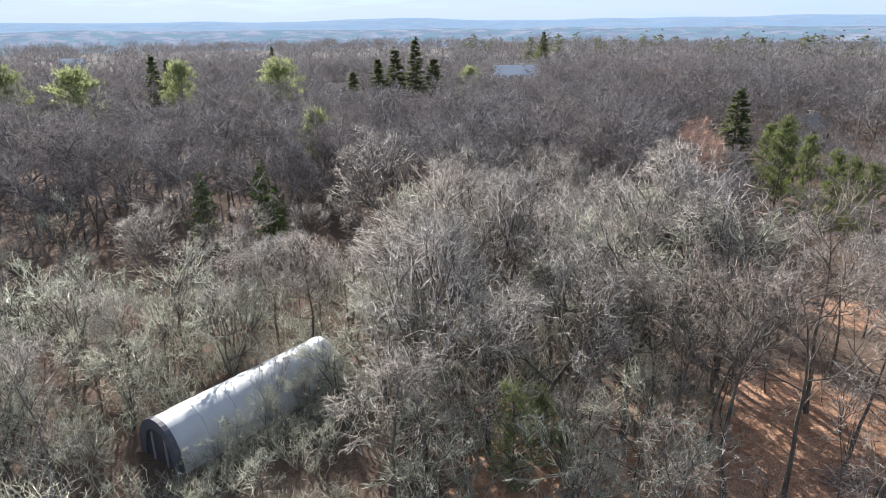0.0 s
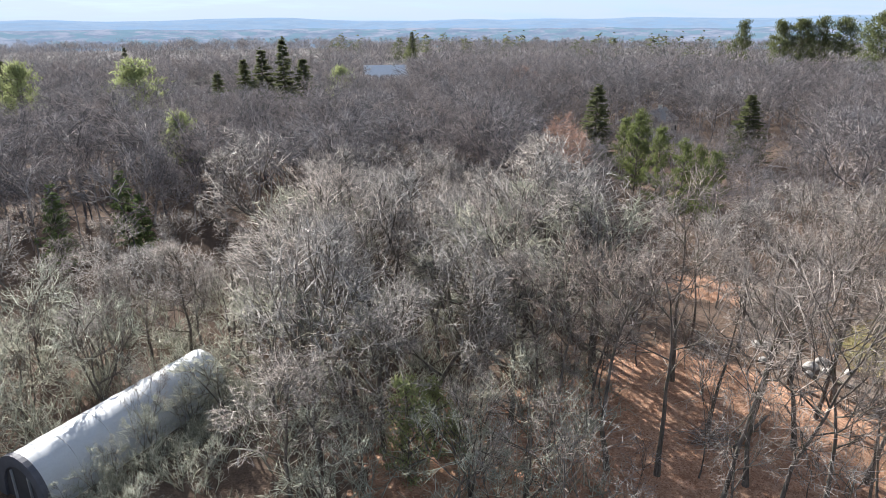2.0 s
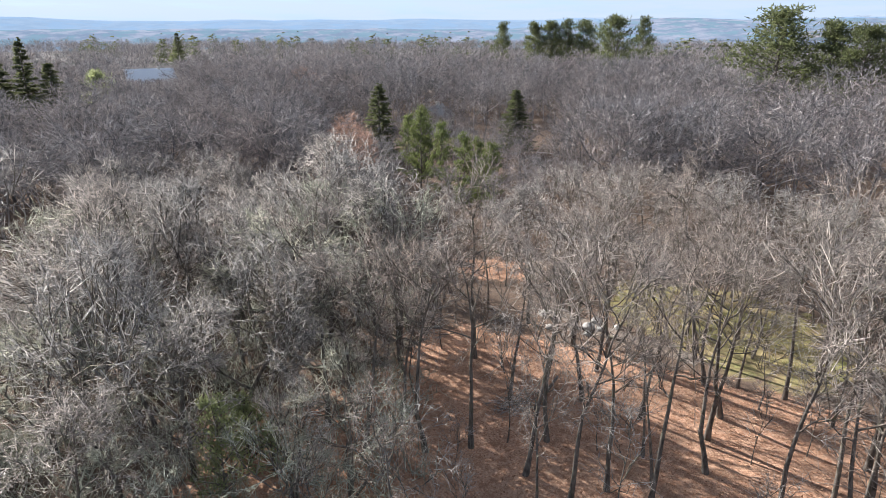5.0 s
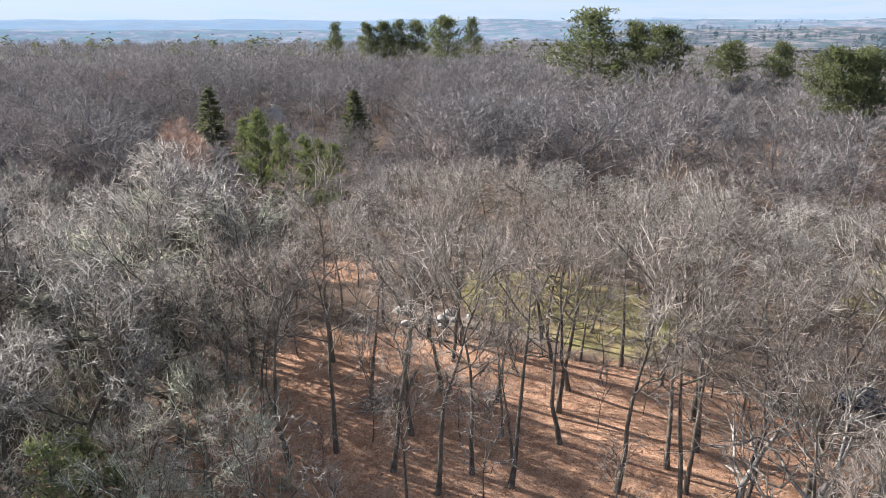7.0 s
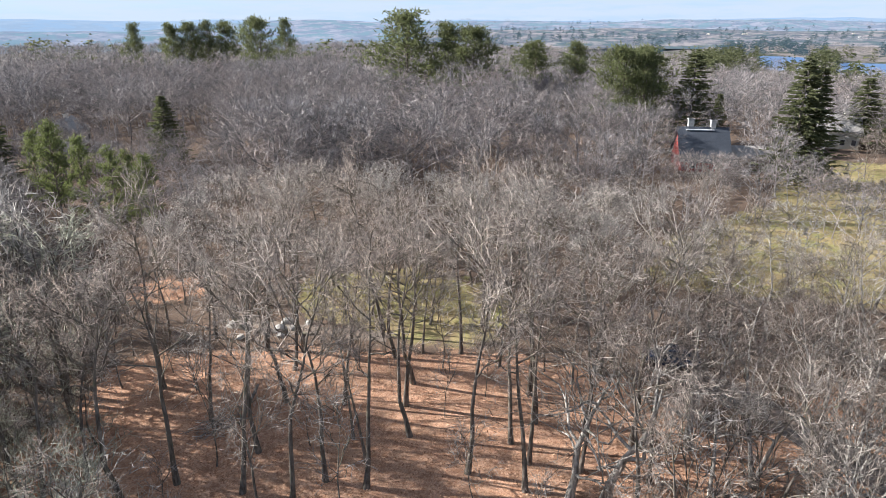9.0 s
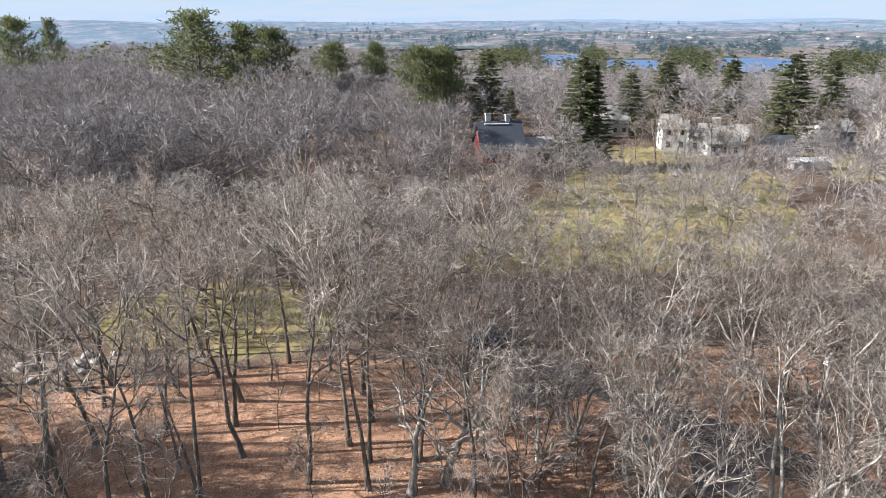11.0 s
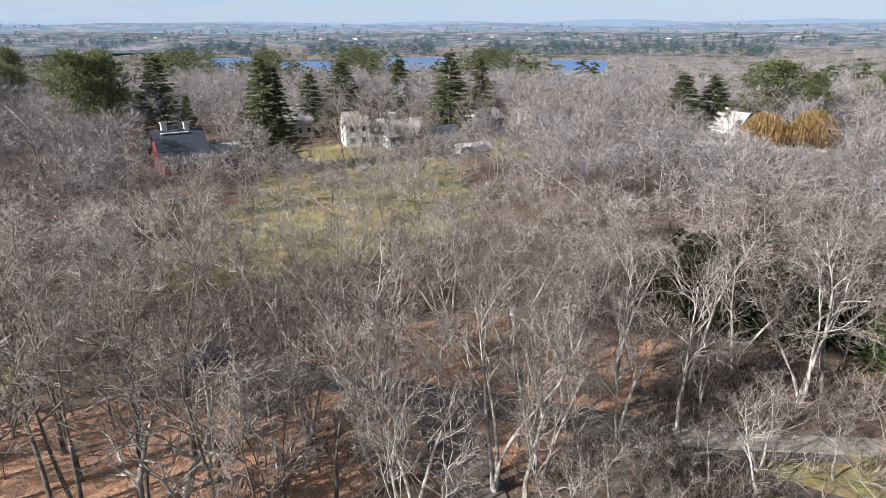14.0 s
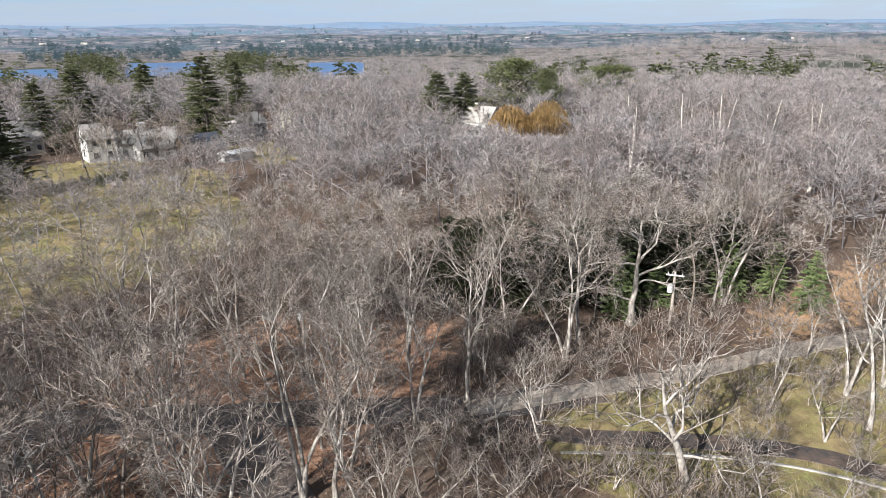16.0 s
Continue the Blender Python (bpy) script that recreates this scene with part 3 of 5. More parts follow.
def ribbon(name, line, width, material, z, label, category, thick=0.04):
    """A road or strip along a line, with uneven edges and a small thickness."""
    pts = []
    for (ax, ay), (bx, by) in zip(line, line[1:]):
        n = max(2, int(math.hypot(bx - ax, by - ay) / 1.2))
        pts += [(ax + (bx - ax) * i / n, ay + (by - ay) * i / n) for i in range(n)]
    p = np.array(pts + [line[-1]], float)
    for _ in range(6):
        p[1:-1] = (p[:-2] + p[1:-1] * 2 + p[2:]) / 4
    d = unit(np.gradient(p, axis=0))
    side = np.stack([-d[:, 1], d[:, 0]], 1)
    n = len(p)
    w = width / 2 * (1 + rng.normal(0, 0.05, (2, n)))
    left, right = p + side * w[0][:, None], p - side * w[1][:, None]
    v = []
    for q, dz in ((left, 0), (right, 0), (left + side * 0.05, -thick - 0.1), (right - side * 0.05, -thick - 0.1)):
        v.append(np.column_stack([q, land(q[:, 0], q[:, 1]) + z + dz]))
    v = np.concatenate(v)
    t = []
    for i in range(n - 1):
        for a, b in ((0, 1), (2, 0), (1, 3)):
            t += [[a * n + i, b * n + i, b * n + i + 1], [a * n + i, b * n + i + 1, a * n + i + 1]]
    k = Bag()
    k.add(v, np.array(t)[:, ::-1])
    return tagged(new(name, k.mesh(name, material)), label, category, kind="structure")


ribbon("road_1", ROAD[5:11], 3.4, M_ASPHALT, 0.05, "cracked grey asphalt lane strewn with leaves", "road")
ribbon("road_2", ROAD[9:], 1.9, M_GRAVEL, 0.075, "pale gravel lane beside rough grass", "road")
ribbon("road_3", SPUR, 3.6, M_ASPHALT, 0.1, "shaded asphalt spur of the lane", "road")
ribbon("road_4", ROAD[:4], 1.8, M_TRACK, 0.03, "grey gravel track along the lawn", "road")
ribbon("road_5", DRIVE, 1.7, M_DRIVE, 0.06, "curved dark asphalt drive", "road")
KERB = [(24.3, -24.6), (23.1, -26.3), (20.5, -30.8), (17.6, -34.0), (14.8, -36.5), (10.0, -39.2), (2, -41.2)]
ribbon("kerb_1", KERB, 0.14, M_KERB, 0.1, "pale stone kerb along the curved drive", "kerb", 0.16)

# Lake, far shores and the hills on the skyline.
bag = Bag()
fa = np.arange(-120, -78.9, 0.25)
nw = len(fa)
wv = [tuple(heading(k) * rad)[:2] + (LAKE_Z,) for rad in (600, 760, 920, 1090) for k in fa]
bag.add(wv, [t for j in range(3) for i in range(nw - 1) for t in ((j * nw + i, j * nw + i + 1, (j + 1) * nw + i + 1), (j * nw + i, (j + 1) * nw + i + 1, (j + 1) * nw + i))])
tagged(new("water", bag.mesh("water", M_WATER)), "blue lake among wooded shores", "lake", kind="structure")


def hills(name, r, az0, az1, base, height, seed, material, label, tilt=0.0):
    """A long ridge far away, with a rounded body."""
    n, bag = 160, Bag()
    rows = []
    for j, (dr, f) in enumerate(((-0.16, 0.0), (-0.09, 0.45), (-0.035, 0.85), (0.0, 1.0), (0.12, 0.8))):
        for i in range(n + 1):
            a = az0 + (az1 - az0) * i / n
            h = 0.84 + 0.16 * noise.fractal(Vector((a * 0.09, seed, 0)), 1.0, 2.0, 5) + 0.02 * noise.noise(Vector((a * 1.9, seed, 3)))
            h *= 1 + tilt * float(step(-a, 20, 110))
            fade = min(1, i / 12, (n - i) / 12)
            q = heading(a) * (r * (1 + dr))
            rows.append((q.x, q.y, base + height * max(0.05, h) * f * fade))
    t = []
    for j in range(4):
        for i in range(n):
            a, b = j * (n + 1) + i, (j + 1) * (n + 1) + i
            t += [[a, b + 1, a + 1], [a, b, b + 1]]
    bag.add(rows, t)
    return tagged(new(name, bag.mesh(name, material, True)), label, "hills", kind="structure")


# Haze put into these: blue-tinted glow, and bluer base colours farther off.
M_HILL_A = distance_material("hazed_wooded_slopes", (0.05, 0.047, 0.047), (0.2, 0.165, 0.145), (0.03, 0.045, 0.068), 0.016, (0.025, 0.045, 0.035))
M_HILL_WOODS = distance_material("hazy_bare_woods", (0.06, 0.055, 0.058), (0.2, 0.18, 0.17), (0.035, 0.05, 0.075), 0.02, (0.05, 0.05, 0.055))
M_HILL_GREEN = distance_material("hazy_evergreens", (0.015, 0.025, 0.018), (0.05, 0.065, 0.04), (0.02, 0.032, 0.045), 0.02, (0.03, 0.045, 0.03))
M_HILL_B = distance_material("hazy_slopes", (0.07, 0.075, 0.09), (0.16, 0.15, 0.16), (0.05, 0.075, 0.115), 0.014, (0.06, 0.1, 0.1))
M_HILL_C = distance_material("haze_blue_hills", (0.08, 0.105, 0.145), (0.105, 0.13, 0.17), (0.075, 0.108, 0.15), 0.008, (0.08, 0.12, 0.18))
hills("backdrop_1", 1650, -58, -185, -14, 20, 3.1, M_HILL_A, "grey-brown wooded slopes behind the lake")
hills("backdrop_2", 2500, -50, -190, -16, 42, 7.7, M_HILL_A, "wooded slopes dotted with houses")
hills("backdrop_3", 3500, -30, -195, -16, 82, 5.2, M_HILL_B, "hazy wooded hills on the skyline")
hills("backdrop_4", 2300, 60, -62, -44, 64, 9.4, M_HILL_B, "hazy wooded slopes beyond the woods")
hills("backdrop_5", 4300, 75, -200, -42, 106, 12.9, M_HILL_C, "long haze-blue hills on the horizon", 0.36)

# ---- trees ----
FOREST = [(1, 15.5, 3.4, 0.2, 0.42), (2, 14.0, 3.2, 0.17, 0.38), (3, 16.5, 3.8, 0.23, 0.45), (4, 13.0, 3.0, 0.15, 0.36), (5, 15.0, 3.6, 0.19, 0.4)]


def make_forest(i):
    s, h, w, g, c = FOREST[i]
    return grow(s, h, w * 1.15, g, c + 0.1, 7, 4, 4, 0.9, 0.28, 0.017)


KINDS = {
    # kind: (variants, builder, bark, twigs, name, label, category, nominal height)
    "forest": (5, make_forest, M_BARK, M_TWIG_BROWN, "bare_tree", "tall bare grey tree with a slender trunk in the woods", "tree"),
    "thicket": (4, lambda i: grow(20 + i, 11.0, 3.7, 0.12, 0.16, 8, 4, 4, 0.75, 0.3, 0.024, 0.06, 0, 1 + i % 3), M_BARK, M_TWIG_OLIVE, "bare_tree", "dense bare tree of greenish-grey twigs in a thicket", "tree"),
    "ash": (4, lambda i: grow(30 + i, 12.0, 3.3, 0.15, 0.36, 7, 5, 4, 1.1, 0.26, 0.015, 0.05, 0, 1 + i % 2), M_PALE, M_TWIG_PALE, "ash_tree", "pale-barked bare tree with upright sunlit branches", "tree"),
    "oak": (3, lambda i: grow(40 + i, 13.5, 7.2, 0.36, 0.22, 8, 5, 3, 0.45, 0.42, 0.024, 0.1), M_OAK, M_TWIG_PALE, "oak_tree", "spreading bare oak with crooked pale sunlit limbs", "tree"),
    "russet": (2, lambda i: grow(50 + i, 12.5, 4.6, 0.18, 0.25, 7, 5, 6, 0.7, 0.2, 0.03, 0.03, 1), M_BARK, M_TWIG_RED, "oak_tree", "bare oak with a reddish brown crown", "tree"),
    "woodland": (5, lambda i: grow(54 + i, 12.5, 4.8, 0.15, 0.32, 7, 5, 4, 0.7, 0.26, 0.028, 0.03, 0), M_BARK, M_TWIG, "bare_tree", "bare grey tree with a rounded crown in the woods", "tree"),
    "maple": (5, lambda i: grow(130 + i, 14.0, 5.2, 0.19, 0.28, 8, 5, 5, 0.8, 0.28, 0.025, 0.05, 0, 1 + i % 2), M_BARK, M_TWIG, "maple_tree", "broad bare grey tree with a dense twiggy crown", "tree"),
    "yard": (3, lambda i: grow(58 + i, 11.0, 4.8, 0.2, 0.22, 7, 5, 5, 0.8, 0.2, 0.035, 0.04, 1), M_BARK, M_TWIG_PALE, "yard_tree", "bare grey tree in front of the houses", "tree"),
    "sapling": (3, lambda i: grow(60 + i, 6.5, 1.5, 0.05, 0.3, 6, 3, 3, 1.1, 0.22, 0.014, 0.08), M_BARK, M_TWIG, "sapling", "thin leafless sapling over fallen leaves", "tree"),
    "birch": (2, lambda i: grow(70 + i, 16.0, 2.9, 0.3, 0.25, 9, 4, 4, 1.7, 0.12, 0.022, 0.08, 1, 3), M_BIRCH, M_TWIG_PALE, "birch_tree", "bare tree with several whitish upright stems", "tree"),
    "spruce": (3, lambda i: spruce(80 + i, 18.0, 9.0, 32, 9, 15, 0.85, -0.12), M_BARK, M_SPRUCE, "spruce_tree", "dark green conical spruce", "tree"),
    "pine": (3, lambda i: pine(90 + i, 18.0, 11.0, 0.1 + 0.08 * i, 46, 70, 0.75), M_BARK, M_PINE, "pine_tree", "ragged yellow-green pine above bare woods", "tree"),
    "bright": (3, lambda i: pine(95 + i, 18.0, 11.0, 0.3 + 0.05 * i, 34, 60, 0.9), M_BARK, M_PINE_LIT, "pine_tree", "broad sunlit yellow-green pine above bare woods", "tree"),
    "hedge": (2, lambda i: pine(100 + i, 9.0, 4.8, 0.04, 34, 60, 0.42), M_BARK, M_HEDGE, "evergreen_tree", "yellow-green bushy evergreen in a row", "tree"),
    "hemlock": (2, lambda i: spruce(110 + i, 6.0, 4.4, 16, 8, 12, 0.55, -0.1, 0.05, 0.6), M_BARK, M_HEMLOCK, "hemlock_tree", "young green hemlock beneath bare trees", "tree"),
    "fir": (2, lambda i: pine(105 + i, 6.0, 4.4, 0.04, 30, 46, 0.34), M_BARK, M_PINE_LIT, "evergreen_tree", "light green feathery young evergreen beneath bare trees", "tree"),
    "willow": (1, lambda i: willow(120, 10.0, 9.5), M_BARK, M_WILLOW, "willow_tree", "round-headed willow with golden yellow shoots", "tree"),
}
NOMINAL = {"thicket": 11.0, "ash": 12.0, "oak": 13.5, "russet": 12.5, "sapling": 6.5, "woodland": 16.5, "maple": 14.0, "yard": 11.0, "birch": 16.0, "spruce": 18.0, "pine": 18.0, "bright": 18.0, "hedge": 9.0, "hemlock": 6.0, "fir": 6.0, "willow": 10.0}
GROUPS = {"forest": "trees of the woods", "thicket": "trees of the thicket", "ash": "pale trees by the lane"}
first_of = {}


def plant(kind, i, x, y, height, wide=1.0, turn=0.0, lean=0.0):
    """A tree of one kind, height metres tall, its crown made wider or narrower."""
    variants, build, m_wood, m_fine, name, label, category = KINDS[kind]
    i %= variants
    tall = FOREST[i][1] if kind == "forest" else NOMINAL[kind]
    s = height / tall
    m = pose(x, y, land_at(x, y), lean, 0, turn) @ Matrix.Diagonal((s * wide, s * wide, s, 1))
    if (kind, i) in first_of:
        k = first_of[kind, i].scale
        return copy_thing(first_of[kind, i], m @ Matrix.Diagonal((1 / k.x, 1 / k.y, 1 / k.z, 1)))
    wood, fine = build(i)
    top = tagged(new(name), label, category, GROUPS.get(kind, kind + " trees"))
    for part_name, b, material, smooth in (("trunk", wood, m_wood, True), ("crown", fine, m_fine, m_fine not in (M_SPRUCE, M_PINE, M_HEDGE, M_HEMLOCK))):
        new(part_name, b.mesh(part_name, material, smooth)).parent = top
    first_of[kind, i] = top
    top.matrix_basis = m
    return top


# Tall trees of the leaf-strewn clearing and along the lane, by their feet.
CLEARING = [(23.3, 33.6), (19.4, 26.1), (22.6, 28.2), (20.1, 22.8), (22.8, 22.7), (29.8, 27.3), (23.6, 20.3), (29.2, 21.1), (28.0, 16.0), (32.1, 15.1), (30.8, 13.2), (35.0, 14.7),
            (15.1, 31.0), (15.2, 34.8), (17.9, 30.0), (11.9, 33.1), (10.5, 36.6), (34.9, 24.8), (27.5, 34.8), (24.2, 40.1), (40.8, 24.1), (39.9, 31.5), (34.1, 35.3),
            (31.7, 10.2), (36.0, 8.4), (28.4, 12.3), (41.1, 32.2), (46.4, 25.2), (50.0, 8.3), (38.1, 16.6)]
LANE = [(33.7, 3.1), (36.0, 1.2), (34.1, -2.3), (29.1, -9.3), (28.2, -10.9), (31.7, -18.2), (32.6, -23.2), (33.3, -33.2), (35.1, -36.3), (34.4, -14.2), (45.0, -10.3), (41.4, -4.0),
        (30.6, -9.9), (29.2, -12.2), (34.8, -34.5), (39.0, -31.8), (37.3, -26.9), (40.2, -22.3), (37.5, -16.9), (47.7, -10.6), (32.5, -50.7), (33.6, -54.0), (35.8, -61.7), (18.3, -47.0), (15.2, -43.9), (51.1, -10.6), (48.6, -5.3)]
taken = []
for n, (x, y) in enumerate(CLEARING):
    plant("forest", n, x, y, 13.5 + 4.5 * ((n * 0.618) % 1), 0.85, n * 77, ((n * 37) % 9 - 4) * 0.8)
    taken.append((x, y))
for n, (x, y) in enumerate(LANE):
    plant("ash", n, x, y, 11.5 + 4.0 * ((n * 0.618) % 1), 0.95, n * 61, ((n * 37) % 9 - 4) * 0.9)
    taken.append((x, y))
for x, y, h, i, turn in [(30.1, 8.1, 12.0, 0, 40), (28.8, 9.8, 10.5, 1, 200), (37.8, 5.2, 10.5, 2, 110), (-22.5, 28.5, 6.0, 2, 80), (18.0, -28.8, 11.5, 0, 250), (35.5, -43.0, 13.5, 1, 20), (33.5, -2.0, 10.5, 2, 300)]:
    plant("oak", i, x, y, h, 1.0, turn)
    taken.append((x, y))
for n, (x, y, h) in enumerate([(14, -30, 5.5), (17, -33.5, 5), (20, -40, 6), (24, -36, 6.5), (12, -34, 5), (22, -44, 6.5), (26, -29.5, 6), (27.5, -25.5, 7), (10, -30, 6), (16, -40, 6), (24.5, -23, 7.5), (23, -50, 6)]):
    plant("ash", n, x, y, h, 1.15, n * 59, n % 5 * 2 - 4)
    taken.append((x, y))
for n, (x, y, h) in enumerate([(30, 84, 12.5), (33, 92, 12.0), (55, 190, 14.0), (26, 76, 11.0), (36, 100, 12.0)]):
    plant("russet", n, x, y, h, 1.1, n * 70)

HOOP = (-18.9, 33.8, -10.8, 45.2)   # near end, far end of the tunnel's axis


def blocked(x, y):
    """Where no tree may stand."""
    if near_line([x], [y], ROAD)[0] < 2.6 or near_line([x], [y], SPUR)[0] < 2.8 or near_line([x], [y], DRIVE)[0] < 2.4:
        return True
    if near_line([x], [y], [HOOP[:2], HOOP[2:]])[0] < 4.2:
        return True
    return any((x - a) ** 2 + (y - b) ** 2 < 5.0 for a, b in taken)


r_fill = random.Random(5)
filled = 0
for step_i in range(9000):
    rad, a = math.sqrt(r_fill.uniform(27 ** 2, 80 ** 2)), r_fill.uniform(-163, 41)
    q = heading(a) * rad
    x, y, u = q.x, q.y, r_fill.random()
    if blocked(x, y):
        continue
    lawn = inside([x], [y], LAWN_NEAR)[0] or inside([x], [y], LAWN_FAR)[0] or inside([x], [y], LAWN_ROAD)[0] or inside([x], [y], SAND)[0]
    kind, h = None, 0
    if lawn:
        if u < (0.05 if x > 60 else 0.14 if y > 0 else 0.02):
            kind, h = "ash" if x > 60 or y < 0 else "forest", r_fill.uniform(8, 12)
    elif a > -24:
        if 8 < a < 36 and rad < 38:
            kind, h = ("thicket", 4.2 * (rad / 38) * r_fill.uniform(0.7, 1.0)) if u < 0.25 else (None, 0)
        elif a > 6:
            kind, h = ("thicket" if u < 0.2 else "maple", r_fill.uniform(7, 11)) if u < 0.48 else (None, 0)
        elif rad < 33:
            kind, h = ("thicket" if u < 0.28 else "maple", r_fill.uniform(7.5, 10.5)) if u < 0.35 else (None, 0)
        else:
            kind, h = ("thicket" if u < 0.1 else "maple", r_fill.uniform(11.5, 16.5)) if u < (0.2 if rad < 46 else 0.6) else (None, 0)
    elif inside([x], [y], LITTER)[0]:
        if u < 0.2:
            kind, h = ("sapling", r_fill.uniform(5, 9)) if u < 0.07 else ("forest", r_fill.uniform(9, 15))
    elif a > -75:
        kind, h = ("maple" if u < 0.25 else "forest", r_fill.uniform(11, 15)) if u < 0.5 else (None, 0)
    elif a > -128:
        kind, h = ("ash" if u < 0.2 else "forest", r_fill.uniform(8, 12.5)) if u < (0.3 if rad < 48 else 0.5) and (a > -117 or rad > 60) else (None, 0)
    elif x > 29:
        kind, h = ("ash" if u < 0.3 else "forest", r_fill.uniform(10, 14.5)) if u < 0.6 and rad > 54 else (None, 0)
    if not kind:
        continue
    if -36 < a < -22 and rad > 55:
        h = min(h, 8.5)
    if any((x - c) ** 2 + (y - d) ** 2 < (2.4 if kind == "sapling" else 3.0 if rad < 55 else 4.4) ** 2 for c, d in taken):
        continue
    if rad > 54 and kind in ("forest", "thicket", "ash", "maple") and r_fill.random() < 0.75:
        kind = "woodland"
    plant(kind, r_fill.randrange(8), x, y, h, r_fill.uniform(0.85, 1.2), r_fill.uniform(0, 360), r_fill.uniform(-3, 3))
    taken.append((x, y))
    filled += 1
    if filled > 360:
        break

# Thin trees and saplings that crowd the clearing and its grassy edge.
r_thin = random.Random(77)
for n in range(165):
    x, y = r_thin.uniform(6, 56), r_thin.uniform(-2, 48)
    if math.hypot(x, y) < 22 or blocked(x, y):
        continue
    if inside([x], [y], LITTER)[0]:
        plant("forest" if n % 2 else "sapling", n, x, y, r_thin.uniform(8.5, 13) if n % 2 else r_thin.uniform(5, 8.5), 0.75, n * 67, n % 5 * 1.5 - 3)
    elif inside([x], [y], LAWN_NEAR)[0]:
        plant("forest", n, x, y, r_thin.uniform(9, 13), 0.9, n * 67)
    else:
        continue
    taken.append((x, y))

# Trees close along the paved spur, and scrub on the rough grass by the lane.
r_edge = random.Random(31)
for n in range(20):
    i = n % (len(SPUR) - 1)
    f, side = r_edge.random(), r_edge.choice((-1, 1))
    (x0, y0), (x1, y1) = SPUR[i][:2], SPUR[i + 1][:2]
    long = math.hypot(x1 - x0, y1 - y0)
    off = side * r_edge.uniform(3.0, 4.5)
    x, y = x0 + (x1 - x0) * f - (y1 - y0) / long * off, y0 + (y1 - y0) * f + (x1 - x0) / long * off
    if not blocked(x, y):
        plant("ash", n, x, y, r_edge.uniform(9, 12.5), 0.8, n * 47)
        taken.append((x, y))
for n in range(60):
    x, y = r_edge.uniform(2, 28), r_edge.uniform(-58, -24)
    if inside([x], [y], LAWN_ROAD)[0] and not blocked(x, y):
        plant("thicket" if n % 3 == 0 else "ash", n, x, y, r_edge.uniform(2.2, 4.2), 1.3, n * 53, n % 7 * 3 - 9)
        taken.append((x, y))

r_young = random.Random(63)
for n in range(46):
    q = heading(r_young.uniform(-137, -92)) * r_young.uniform(26, 46)
    if not blocked(q.x, q.y) and not inside([q.x], [q.y], LAWN_ROAD)[0]:
        plant("ash", n, q.x, q.y, r_young.uniform(4.5, 7.5), 1.1, n * 67, n % 5 * 2 - 4)
        taken.append((q.x, q.y))

# Bare trees round the houses.
for n, (x, y, h) in enumerate([(140, -11, 11), (142, -18, 9), (138, -24, 8.5), (135, -7, 9), (146, -7, 12), (134, -31, 6), (150, -37, 11), (156, -43, 10), (119, 33, 8), (125, 32, 10),
                               (147, -24, 10), (158, -60, 11), (150, -64, 10), (152, -74, 10), (166, -56, 11), (128, -92, 9), (126, -99, 8), (112, -5, 5), (106, -14, 6), (98, -3, 7), (92, -15, 8), (144, -13, 10), (139, -20, 9), (141, -27, 9), (137, -3, 8), (164, -48, 9), (160, -42, 9), (153, -68, 10), (146, -70, 9), (152, -58, 10), (163, -55, 11), (147, -61, 9), (156, -66, 11), (148, -55, 10), (159, -61, 11), (133, -14, 7), (134, -19, 7), (136, -25, 7.5), (150, -50, 10)]):
    plant("yard", n, x, y, h, 0.85, n * 83)

# Thin growth against the hoop tunnel.
for n in range(9):
    f = (n + 0.3) / 9
    x, y = -18.9 + 8.1 * f + 0.81 * (2.9 + (n * 0.7) % 1.3), 33.8 + 11.4 * f - 0.58 * (2.9 + (n * 0.7) % 1.3)
    plant("thicket", n, x, y, 2.2 + 1.6 * ((n * 0.618) % 1) + 2.2 * f, 0.9, n * 63)
plant("ash", 1, -13.2, 38.2, 6.8, 0.7, 40, 6)
for n, (x, y, h) in enumerate([(-18, 49.5, 8), (-24, 45.5, 7), (-12.5, 52.5, 8.5)]):
    plant("ash", n, x, y, h, 1.0, n * 71)
    taken.append((x, y))
plant("russet", 0, -26, 46, 5.0, 1.2, 30)
plant("russet", 1, -29.5, 39, 4.5, 1.2, 130)
plant("thicket", 2, -22.4, 31.5, 5.0, 1.0, 10)

# Evergreens that stand out over the woods: x, y, height, crown width.
PINES_WEST = [(-86, 123, 18.2, 7.4), (-74, 125, 17.8, 10.2), (-63, 147, 17.7, 8.1), (-41, 149, 17.8, 10.7), (2, 170, 15.1, 7.1), (-23, 102, 13.0, 4.0),
    (180, 276, 25.7, 7.9), (175, 243, 25.7, 9.4), (181, 239, 26.2, 9.4), (186, 235, 26.6, 10.4), (192, 230, 26.6, 11.5), (188, 207, 28.1, 13.7),
    (238, 242, 28.1, 8.8)]
PINES_EAST = [(170, 122, 29.1, 20.2), (173, 108, 25.9, 13.0), (173, 99, 24.9, 13.3), (208, 96, 20.3, 12.3), (214, 83, 20.5, 8.6), (143, 45, 21.2, 9.7),
    (144, 40, 20.5, 7.4), (153, 43, 20.9, 12.9), (148, -118, 17.8, 17.7), (138, -121, 15.4, 8.5), (160, -164, 14.3, 16.9), (160, -171, 14.1, 22.9)]
